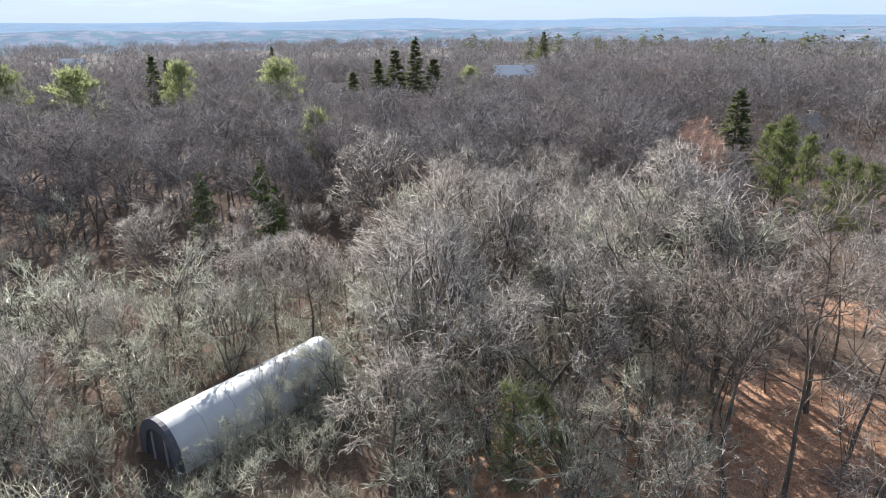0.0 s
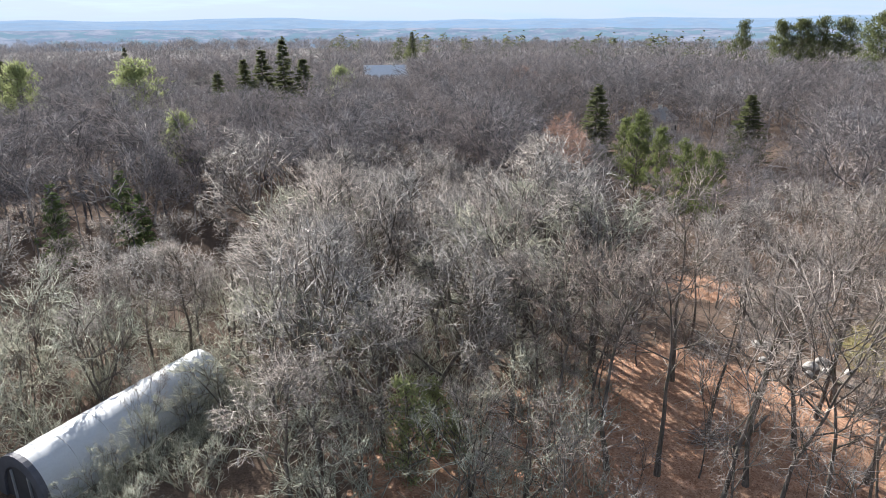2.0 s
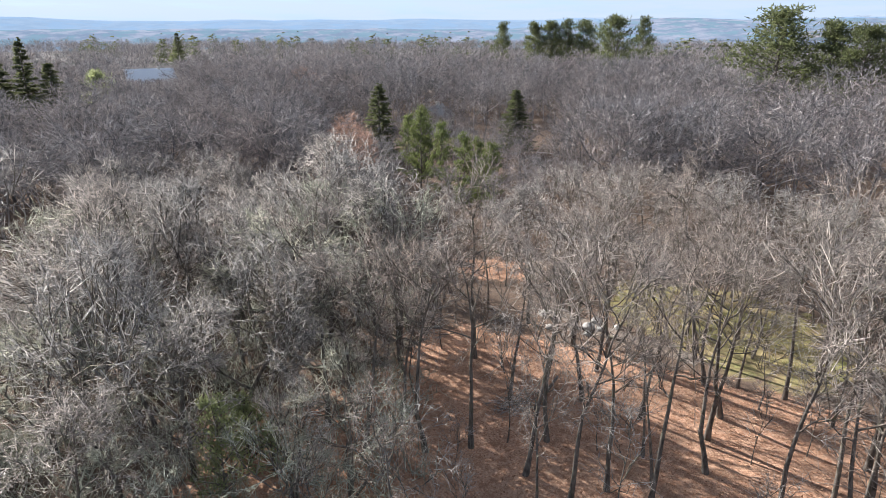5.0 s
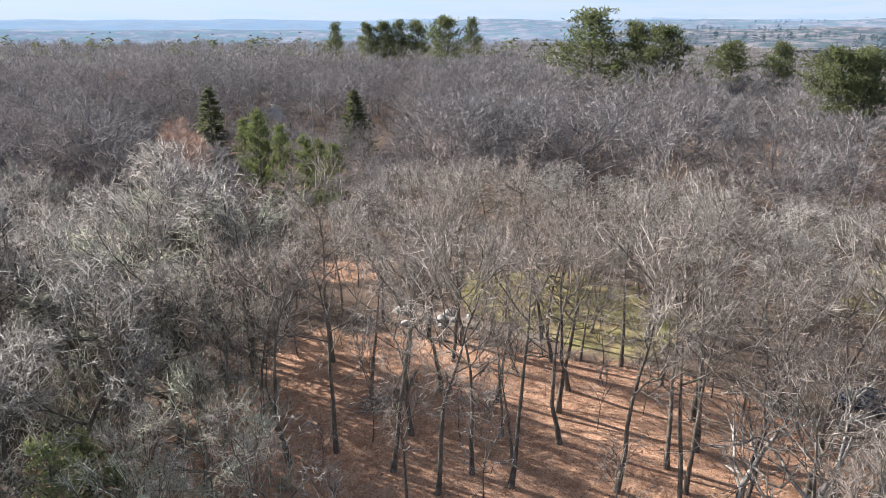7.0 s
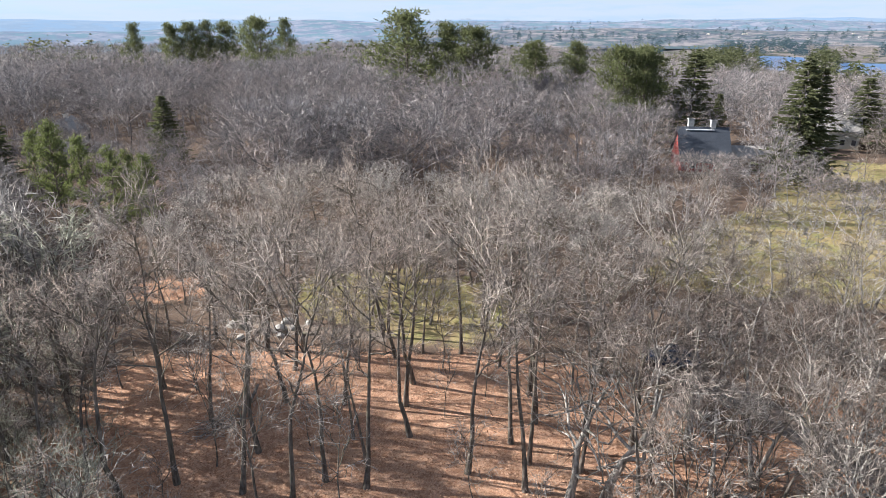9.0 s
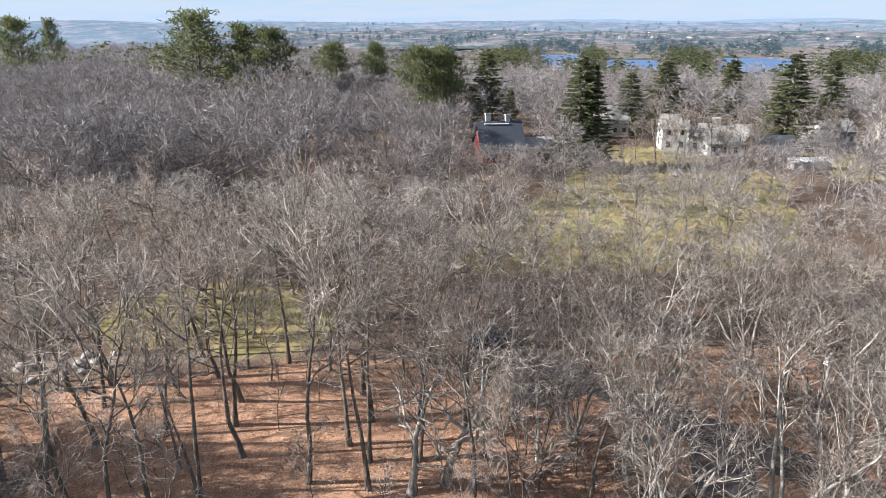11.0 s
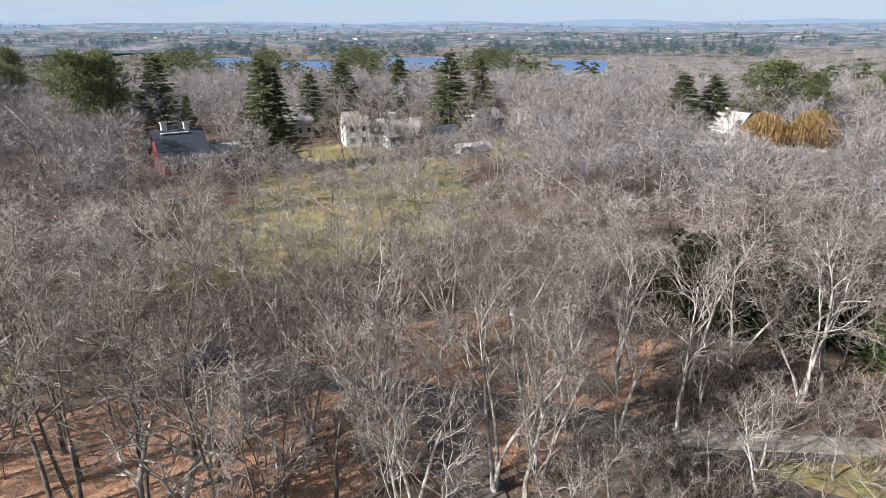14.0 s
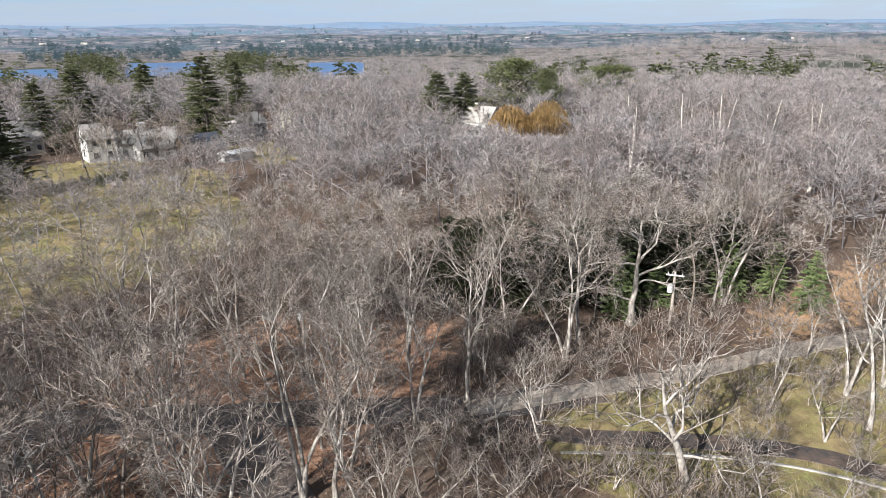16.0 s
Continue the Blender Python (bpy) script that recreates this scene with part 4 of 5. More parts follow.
SPRUCES = [(-72, 154, 19.9, 4.4), (-73, 164, 18.2, 3.3), (-71, 250, 18.4, 2.9), (-26, 158, 15.6, 4.8), (-22, 174, 17.6, 5.2), (-17, 169, 20.1, 6.2),
    (-12, 170, 22.9, 5.1), (-7, 165, 18.0, 6.6), (47, 397, 21.3, 5.9), (48, 116, 15.2, 5.3), (76, 111, 13.4, 5.6), (154, 32, 20.7, 7.8),
    (124, 8, 20.9, 7.3), (127, 6, 19.7, 6.4), (174, -1, 15.4, 7.4), (189, -10, 17.7, 9.5), (207, -29, 17.4, 8.0), (160, -35, 20.8, 8.8),
    (192, -51, 18.3, 7.2), (147, 25, 12.7, 3.8), (139, -86, 16.0, 10.7), (140, -95, 15.6, 8.2)]
HEDGE = [(46, 94, 12.7, 5.1), (46, 87, 11.4, 4.4), (46, 80, 10.5, 3.7), (47, 74, 10.2, 3.5), (48, 97, 11.3, 4.1), (47, 101, 10.9, 4.1),
    (49, 81, 9.5, 3.4), (47, 76, 8.5, 3.1)]
HEMLOCK = [(5, 35, 4.5, 3.1), (6, 33, 3.5, 2.0), (5, 37, 3.4, 3.3), (3, 32, 6.7, 2.5), (37, -43, 6.0, 4.1), (32, -59, 5.9, 3.8),
    (28, -59, 6.0, 4.1), (37, -48, 4.1, 3.8), (34, -55, 6.0, 4.4), (-26, 81, 9.3, 4.3), (-31, 74, 9.4, 4.0), (-23, 77, 7.4, 3.4),
    (37, -44, 6.2, 3.7)]
WILLOWS = [(117, -92, 10.5, 10.2), (113, -100, 11.4, 10.2)]
BIRCHES = [(75, -99, 18.0, 5.9), (73, -107, 17.8, 7.0), (64, -106, 17.9, 5.6), (55, -106, 17.6, 5.2), (85, -97, 18.0, 5.2)]
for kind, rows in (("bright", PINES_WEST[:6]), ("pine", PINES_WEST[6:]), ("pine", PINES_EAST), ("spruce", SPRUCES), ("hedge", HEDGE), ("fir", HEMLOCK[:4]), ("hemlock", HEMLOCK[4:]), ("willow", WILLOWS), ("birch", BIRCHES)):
    base_w = {"pine": 11.0, "bright": 10.0, "spruce": 8.0, "hedge": 5.2, "hemlock": 4.4, "fir": 4.4, "willow": 9.5, "birch": 6.0}[kind]
    for n, (x, y, h, w) in enumerate(rows):
        h = h - land_at(x, y)
        s = h / NOMINAL[kind]
        plant(kind, n, x, y, h, max(0.7, min(2.0, (1.6 if kind == "spruce" else 1.3 if kind == "pine" else 1.0) * w / base_w / s)), n * 97)

# ---- buildings ----
def box(bag, c, s, turn=0.0):
    """A box with its centre c and size s."""
    x, y, z = (k / 2 for k in s)
    v = np.array([(i, j, k) for i in (-x, x) for j in (-y, y) for k in (-z, z)], float) + np.array(c)
    bag.add(v, [(0, 1, 3), (0, 3, 2), (4, 6, 7), (4, 7, 5), (0, 4, 5), (0, 5, 1), (2, 3, 7), (2, 7, 6), (0, 2, 6), (0, 6, 4), (1, 5, 7), (1, 7, 3)])


def part(name, bag, material, parent, label=""):
    ob = new(name, bag.mesh(name, material))
    ob.parent = parent
    return tagged(ob, label)


def gable(parent, cx, cy, w, d, wall, rise, m_wall, m_roof, z0=0.0, over=0.35, windows=(3, 1), m_end=None):
    """Walls with gable ends at +-x, a roof of two thick slopes with its ridge along x, and windows."""
    b = Bag()
    v = [(-w / 2, -d / 2, 0), (w / 2, -d / 2, 0), (w / 2, d / 2, 0), (-w / 2, d / 2, 0), (-w / 2, -d / 2, wall), (w / 2, -d / 2, wall), (w / 2, d / 2, wall), (-w / 2, d / 2, wall), (-w / 2, 0, wall + rise), (w / 2, 0, wall + rise)]
    t = [(0, 1, 5), (0, 5, 4), (2, 3, 7), (2, 7, 6), (1, 2, 6), (1, 6, 5), (5, 6, 9), (3, 0, 4), (3, 4, 7), (7, 4, 8)]
    b.add(np.array(v) + np.array([cx, cy, z0]), t)
    part("wall", b, m_wall, parent)
    for s in (-1, 1):
        b = Bag()
        e = over
        drop = rise * e / (d / 2)
        hi, lo = wall + rise + 0.03, wall - drop + 0.03
        q = [(-w / 2 - e, 0, hi), (w / 2 + e, 0, hi), (w / 2 + e, s * (d / 2 + e), lo), (-w / 2 - e, s * (d / 2 + e), lo)]
        q = np.array(q + [(a, c, z + 0.18) for a, c, z in q]) + np.array([cx, cy, z0])
        b.add(q, [(0, 1, 2), (0, 2, 3), (4, 6, 5), (4, 7, 6), (0, 4, 5), (0, 5, 1), (1, 5, 6), (1, 6, 2), (2, 6, 7), (2, 7, 3), (3, 7, 4), (3, 4, 0)])
        part("roof", b, m_roof, parent)
    nw, storeys = windows
    for st in range(storeys):
        z = z0 + 1.5 + st * 2.6
        for s in (-1, 1):
            for i in range(nw):
                window(parent, (cx - w / 2 + w * (i + 0.5) / nw, cy + s * d / 2, z), s, False)
            window(parent, (cx + s * w / 2, cy, z), s, True)


def window(parent, c, s, side):
    b, g = Bag(), Bag()
    x, y, z = c
    if side:
        box(b, (x + s * 0.03, y, z), (0.1, 1.1, 1.4))
        box(g, (x + s * 0.06, y, z), (0.08, 0.86, 1.16))
    else:
        box(b, (x, y + s * 0.03, z), (1.1, 0.1, 1.4))
        box(g, (x, y + s * 0.06, z), (0.86, 0.08, 1.16))
    f = part("window", b, M_WHITE, parent)
    part("pane", g, M_GLASS, f)


def chimney(parent, c, s, h, material=None):
    b = Bag()
    box(b, (c[0], c[1], c[2] + h / 2), (s, s, h))
    box(b, (c[0], c[1], c[2] + h - 0.1), (s * 1.25, s * 1.25, 0.2))
    return part("chimney", b, material or M_BRICK, parent)


def building(name, x, y, turn, label):
    top = tagged(new(name), label, "house" if "house" in name else name.split("_")[-1])
    top.matrix_basis = pose(x, y, land_at(x, y), 0, 0, turn)
    return top


# Dark-roofed house with a red end wall among spruces.
h = building("house", 131.0, 24.5, -66, "dark-roofed house with red walls and pale chimneys among spruces")
gable(h, 0, 0, 8.5, 10.0, 2.4, 5.2, M_RED, M_ROOF_DARK, 0, 0.5, (2, 1))
b = Bag()
box(b, (-0.6, 1.4, 6.75), (4.6, 3.4, 1.0))
box(b, (-0.6, 1.2, 7.3), (5.2, 4.0, 0.16))
part("dormer", b, M_ROOF_WHITE, h, "pale flat-topped dormer")
chimney(h, (-2.2, 0.6, 7.4), 1.0, 1.9, M_WHITE)
chimney(h, (1.8, 0.2, 7.4), 0.9, 1.7, M_WHITE)
gable(h, 9.5, 1.5, 10.0, 6.0, 2.4, 1.6, M_BROWN, M_ROOF_GREY, 0, 0.4, (3, 1))
# White house with a long low wing, a cupola and a dark-roofed garage.
h = building("house", 152.0, -17.0, -82, "white clapboard house with a long grey roof and a cupola")
gable(h, -6.0, 2.5, 5.5, 6.5, 4.9, 2.6, M_WHITE, M_ROOF_GREY, 0, 0.3, (2, 2))
gable(h, 3.5, 2.0, 13.5, 7.0, 3.4, 2.2, M_WHITE, M_ROOF_GREY, 0, 0.3, (5, 1))
gable(h, 4.2, -3.8, 9.0, 5.0, 2.6, 1.2, M_WHITE, M_ROOF_GREY, 0, 0.3, (4, 1))
b = Bag()
box(b, (3.0, 2.0, 6.0), (1.5, 1.5, 1.8))
box(b, (3.0, 2.0, 6.98), (1.8, 1.8, 0.18))
part("cupola", b, M_WHITE, h, "square white cupola")
h = building("garage", 145.5, -29.5, -76, "garage with a dark shingle roof beside the white house")
gable(h, 0, 0, 8.0, 6.5, 2.5, 2.4, M_BROWN, M_ROOF_DARK, 0, 0.35, (2, 1))
h = building("shed", 137.5, -35.2, -70, "long low white shed at the edge of the lawn")
gable(h, 0, 0, 7.5, 2.4, 1.5, 0.5, M_WHITE, M_ROOF_WHITE, 0, 0.15, (1, 0))
h = building("house", 172.0, -47.0, -64, "small white house with a brown roof under a spruce")
gable(h, 0, 0, 9.0, 7.0, 3.2, 2.4, M_WHITE, M_ROOF_GREY, 0, 0.35, (3, 1))
for x, y, turn, w, d, wall, rise, mw, mr, lab in [
        (20.0, 259.0, 5, 16.0, 10.0, 6.5, 4.0, M_WHITE, M_ROOF_WHITE, "white house with a pale roof showing through the woods"),
        (-42.0, 226.0, -10, 13.0, 8.0, 2.6, 2.2, M_WHITE, M_ROOF_WHITE, "low white house behind bare trees"),
        (-56.0, 236.0, 20, 9.0, 7.0, 2.6, 2.2, M_CREAM, M_ROOF_GREY, "small pale house behind bare trees"),
        (77.0, 149.0, 40, 10.0, 7.0, 3.4, 2.6, M_CREAM, M_ROOF_GREY, "pale house glimpsed between trunks"),
        (-166.0, 282.0, 30, 8.0, 6.0, 9.5, 3.5, M_WHITE, M_ROOF_WHITE, "white house above the far woods"),
        (160.0, -71.0, -60, 14.0, 7.5, 3.6, 2.6, M_WHITE, M_ROOF_GREY, "house with a grey roof behind bare trees"),
        (176.0, -62.0, -40, 10.0, 7.0, 4.0, 2.8, M_CREAM, M_ROOF_GREY, "pale house behind bare trees"),
        (135.0, -97.0, 20, 8.0, 7.0, 4.2, 3.4, M_WHITE, M_ROOF_GREY, "white gabled house behind a yellow willow"),
        (172.0, 4.0, -75, 9.0, 7.0, 4.0, 3.0, M_CREAM, M_ROOF_GREY, "pale gabled house among spruces")]:
    h = building("house", x, y, turn, lab)
    gable(h, 0, 0, w, d, wall, rise, mw, mr, 0, 0.35, (4, 1 if wall < 5 else 2))
    chimney(h, (w * 0.2, 0, wall + rise - 0.6), 0.8, 1.5)

# Far town: small pale houses on the slopes across the lake, and a steeple.
r_town = random.Random(8)
town_mesh = {}
for n in range(46):
    a, rad = r_town.uniform(-74, -150), r_town.uniform(2130, 2420)
    q = heading(a) * rad
    k = n % 3
    if k not in town_mesh:
        b = Bag()
        w, d, e = (11, 8, 4.5) if k == 0 else ((17, 9, 4) if k == 1 else (9, 7, 5))
        v = [(-w / 2, -d / 2, 0), (w / 2, -d / 2, 0), (w / 2, d / 2, 0), (-w / 2, d / 2, 0), (-w / 2, -d / 2, e), (w / 2, -d / 2, e), (w / 2, d / 2, e), (-w / 2, d / 2, e), (-w / 2, 0, e + 2.5), (w / 2, 0, e + 2.5)]
        b.add(v, [(0, 1, 5), (0, 5, 4), (2, 3, 7), (2, 7, 6), (1, 2, 6), (1, 6, 5), (5, 6, 9), (3, 0, 4), (3, 4, 7), (7, 4, 8), (4, 5, 9), (4, 9, 8), (6, 7, 8), (6, 8, 9)])
        town_mesh[k] = b.mesh("town_house", M_WHITE if k < 1 else M_CREAM)
    z = -16 + 35 * 0.84 * (rad / 2500 - 0.84) / 0.16
    h = tagged(new("town_house", town_mesh[k]), "tiny pale house on the far slopes", "house", "houses of the far town")
    h.matrix_basis = pose(q.x, q.y, z, 0, 0, r_town.uniform(0, 180))

# ---- hoop tunnel under white plastic ----
top = tagged(new("hoop_tunnel"), "white plastic-covered hoop tunnel half hidden in a thicket", "greenhouse")
axis = Vector((HOOP[2] - HOOP[0], HOOP[3] - HOOP[1], 0))
long = axis.length
top.matrix_basis = pose(HOOP[0], HOOP[1], land_at(*HOOP[:2]), 0, 0, math.degrees(math.atan2(axis.y, axis.x)))
HR, HH = 2.15, 3.1      # half width, height


def arch(x, grow_by=0.0, n=18, sag=0.0):
    pts = []
    for i in range(n + 1):
        a = math.pi * i / n
        c, s = math.cos(a), math.sin(a)
        pts.append((x, (HR + grow_by) * c, (HH + grow_by) * s ** 0.8 - sag * s))
    return pts


b = Bag()
rows, ns = [], 37
for i in range(ns):
    rows += arch(long * i / (ns - 1), 0.03, 18, 0.05 * (1 - abs(math.sin(math.pi * i / 6))) * -1 + 0.05 + 0.015 * math.sin(i * 2.3))
inner = [(x, y * 0.985, z - 0.02) for x, y, z in rows]
t = []
for i in range(ns - 1):
    for j in range(18):
        a, c = i * 19 + j, (i + 1) * 19 + j
        t += [(a, a + 1, c + 1), (a, c + 1, c)]
nn = len(rows)
b.add(rows + inner, t + [(nn + p, nn + r, nn + q) for p, q, r in t])
cover = new("cover", b.mesh("cover", M_SHEET, True))
cover.parent = top
for i in range(7):
    b = Bag()
    tube(b, arch(long * i / 6), [0.035] * 19, 5)
    part("hoop", b, M_ROPE, top)
# Flat dark sheets in both ends stand in for the tunnel's unlit inside.
for x, name in ((0.06, "dark_end"), (long - 0.06, "dark_end")):
    b = Bag()
    out = [(x, y * 0.98, z * 0.98) for _, y, z in arch(0)]
    n = len(out)
    b.add(out + [(x + 0.05, y, z) for _, y, z in out], [(0, i, i + 1) for i in range(1, n - 1)] + [(n, n + i + 1, n + i) for i in range(1, n - 1)])
    part(name, b, M_INSIDE, top, "flat dark end in place of the unlit inside")
M_BAND = plain("grey_end_band", (0.13, 0.13, 0.15), 0.7)
b = Bag()
outer, inner = arch(-0.1, 0.08), [(-0.1, y * 0.74, z * 0.8) for _, y, z in arch(0)]
v = outer + inner + [(x + 0.35, y, z) for x, y, z in outer] + [(x + 0.35, y, z) for x, y, z in inner]
t = []
for i in range(18):
    t += [(i, i + 1, 20 + i), (i, 20 + i, 19 + i), (i, 38 + i, 39 + i), (i, 39 + i, i + 1), (19 + i, 20 + i, 58 + i), (19 + i, 58 + i, 57 + i)]
b.add(v, t)
part("end_band", b, M_BAND, top, "wide dark grey end band")
for y in (-0.75, 0.75):
    b = Bag()
    box(b, (0.0, y, 1.0), (0.1, 0.1, 2.0))
    part("door_post", b, M_ROPE, top, "grey door post")

# ---- small things ----
def stone(name, x, y, s, seed, label):
    r = np.random.default_rng(seed)
    bm = bmesh.new()
    bmesh.ops.create_icosphere(bm, subdivisions=2, radius=1)
    for v in bm.verts:
        k = 1 + 0.3 * noise.noise(v.co * 1.3 + Vector((seed, 0, 0)))
        v.co = Vector((v.co.x * s[0] * k, v.co.y * s[1] * k, max(v.co.z, -0.35) * s[2] * k))
    me = bpy.data.meshes.new(name)
    bm.to_mesh(me)
    bm.free()
    me.materials.append(M_ROCK)
    ob = tagged(new(name, me), label, "rock", "field stones")
    ob.matrix_basis = pose(x, y, land_at(x, y) + s[2] * 0.3, 0, 0, r.uniform(0, 360))


for n, (x, y, s) in enumerate([(35.9, 40.0, 0.7), (36.6, 39.1, 0.5), (35.0, 39.0, 0.45), (37.4, 40.6, 0.6), (34.4, 44.0, 0.8), (33.0, 41.8, 0.4), (38.3, 38.8, 0.4)]):
    stone("boulder", x, y, (s, s * 0.75, s * 0.6), n + 1, "pale grey field stone on leaf litter")


def log(x, y, turn, length, r, label, material):
    b = Bag()
    tube(b, bend(np.random.default_rng(int(x * 10)), (0, 0, r), (1, 0, 0.02), length, 6, 0, 0.06), np.linspace(r, r * 0.6, 7), 8)
    for k in range(3):
        spikes(b, [(length * (0.3 + 0.2 * k), 0, r)], [(0.5, (-1) ** k * 0.9, 0.5)], [r * 0.4])
    ob = tagged(new("fallen_log", b.mesh("fallen_log", material, True)), label, "log", "fallen logs")
    ob.matrix_basis = pose(x, y, land_at(x, y), 0, 0, turn)


log(26.0, 3.5, 150, 7.5, 0.2, "pale fallen log with broken stubs on brown leaves", M_PALE)
log(24.0, 31.5, 35, 4.5, 0.16, "dark fallen log by a brush heap", M_BARK)
log(37.0, 36.5, 120, 5.0, 0.17, "dark fallen log near field stones", M_BARK)
log(29.5, -24.5, 80, 4.0, 0.15, "weathered log beside the lane", M_WOOD)
# Brush heap by a clearing tree.
b, r = Bag(), np.random.default_rng(4)
n = 160
p = np.column_stack([r.normal(0, 0.9, n), r.normal(0, 0.6, n), np.abs(r.normal(0.15, 0.2, n))])
spikes(b, p, np.column_stack([r.normal(0, 1, n), r.normal(0, 0.7, n), r.uniform(-0.1, 0.5, n)]), 0.03)
ob = tagged(new("deadwood", b.mesh("deadwood", M_TWIG)), "heap of cut grey branches on fallen leaves", "brush heap")
ob.matrix_basis = pose(23.0, 32.6, land_at(23.0, 32.6))


def pole(x, y, height, label, arm):
    top = tagged(new("utility_pole"), label, "utility pole")
    top.matrix_basis = pose(x, y, land_at(x, y), 0, 0, 35)
    b = Bag()
    tube(b, [(0, 0, -0.2), (0, 0, height / 2), (0.03, 0, height)], [0.15, 0.13, 0.1], 8)
    part("post", b, M_WOOD, top)
    if arm:
        b = Bag()
        box(b, (0, 0.1, height - 0.35), (1.5, 0.1, 0.12))
        part("crossarm", b, M_WHITE, top, "pale crossarm")
        b = Bag()
        tube(b, [(0.3, 0.3, height - 1.9), (0.3, 0.3, height - 1.2)], [0.24, 0.24], 10)
        part("transformer", b, M_WHITE, top, "pale grey transformer can")
        for k in (-0.6, 0, 0.6):
            b = Bag()
            tube(b, [(k, 0.1, height - 0.3), (k, 0.1, height - 0.08)], [0.05, 0.03], 6)
            part("insulator", b, M_WHITE, top)
    else:
        b = Bag()
        box(b, (0.16, 0, height - 0.6), (0.3, 0.42, 0.55))
        part("box", b, M_WHITE, top, "white metal box")


pole(32.9, -45.3, 5.6, "wooden utility pole with pale fittings before dark evergreens", True)
pole(41.2, -14.2, 6.3, "slim pole with a white box among bare trees", False)


def car(x, y, turn):
    """A parked car: lofted body, glasshouse and wheels."""
    top = tagged(new("car"), "dark blue car parked on the shaded lane", "car")
    top.matrix_basis = pose(x, y, land_at(x, y) + 0.06, 0, 0, turn)
    prof = [(-2.2, 0.35, 0.8), (-2.1, 0.3, 0.95), (-1.0, 0.25, 1.0), (0.6, 0.25, 0.98), (1.6, 0.25, 0.9), (2.15, 0.3, 0.75), (2.25, 0.35, 0.6)]
    b = Bag()
    v, t = [], []
    for xx, lo, hi in prof:
        v += [(xx, -0.86, lo), (xx, -0.88, (lo + hi) / 2), (xx, -0.78, hi), (xx, 0.78, hi), (xx, 0.88, (lo + hi) / 2), (xx, 0.86, lo)]
    for i in range(len(prof) - 1):
        for j in range(6):
            a, c, d, e = i * 6 + j, i * 6 + (j + 1) % 6, (i + 1) * 6 + (j + 1) % 6, (i + 1) * 6 + j
            t += [(a, c, d), (a, d, e)]
    t += [(0, i + 1, i) for i in range(1, 5)] + [(36, 36 + i, 36 + i + 1) for i in range(1, 5)]
    b.add(v, t)
    part("body", b, M_CAR, top)
    b = Bag()
    v = [(-1.9, -0.75, 0.97), (1.1, -0.75, 0.95), (1.1, 0.75, 0.95), (-1.9, 0.75, 0.97), (-1.4, -0.6, 1.42), (0.3, -0.6, 1.45), (0.3, 0.6, 1.45), (-1.4, 0.6, 1.42)]
    b.add(v, [(0, 1, 5), (0, 5, 4), (2, 3, 7), (2, 7, 6), (1, 2, 6), (1, 6, 5), (3, 0, 4), (3, 4, 7)])
    part("window", b, M_GLASS, top)
    b = Bag()
    box(b, (-0.55, 0, 1.45), (1.75, 1.24, 0.06))
    part("roof", b, M_CAR, top)
    for wx in (-1.35, 1.4):
        for wy in (-0.82, 0.82):
            b = Bag()
            tube(b, [(wx, wy - 0.1, 0.32), (wx, wy + 0.1, 0.32)], [0.32, 0.32], 14)
            part("wheel", b, M_RUBBER, top)


car(48.3, 9.0, 105)

# ---- uncounted growth: undergrowth, fallen leaves, woods beyond ----
def scatter(name, spots, moulds, material, label, category, size=(0.85, 1.2)):
    """Many copies of a few moulds joined into one mesh."""
    bag, r = Bag(), np.random.default_rng(3)
    arrays = [m.arrays() for m in moulds]
    for n, (x, y, z, h) in enumerate(spots):
        v, t = arrays[n % len(arrays)]
        a, s = r.uniform(0, 6.283), h
        w = s * r.uniform(*size)
        ca, sa = math.cos(a) * w, math.sin(a) * w
        bag.add(np.column_stack([v[:, 0] * ca - v[:, 1] * sa + x, v[:, 0] * sa + v[:, 1] * ca + y, v[:, 2] * s + z]), t)
    return tagged(new(name, bag.mesh(name, material, True)), label, category, kind="stuff")


def both(pair):
    b = Bag()
    for k in pair:
        b.add(*k.arrays())
    return b


def shrub(seed, stems=7):
    """A leafless shrub about one metre tall."""
    b, r = Bag(), np.random.default_rng(seed)
    for _ in range(stems):
        line = bend(r, (r.normal(0, 0.15), r.normal(0, 0.15), -0.05), (r.normal(0, 0.45), r.normal(0, 0.45), 1), r.uniform(0.6, 1.05), 3, 0, 0.2)
        rods(b, line[:-1], line[1:], [0.012, 0.009, 0.007], [0.009, 0.007, 0.004], 3)
        n = 6
        f = r.uniform(0.25, 1, n) * 3
        ix = np.minimum(f.astype(int), 2)
        at = line[ix] + (line[ix + 1] - line[ix]) * (f - ix)[:, None]
        d = unit(r.normal(0, 0.6, (n, 3)) + np.array([0, 0, 0.7])) * r.uniform(0.2, 0.5, (n, 1))
        spikes(b, at, d, 0.0075, 2)
        slivers(b, np.repeat(at + d * 0.4, 2, 0), unit(np.repeat(d, 2, 0) * 2 + r.normal(0, 0.5, (2 * n, 3))) * 0.2, 0.004)
    return b


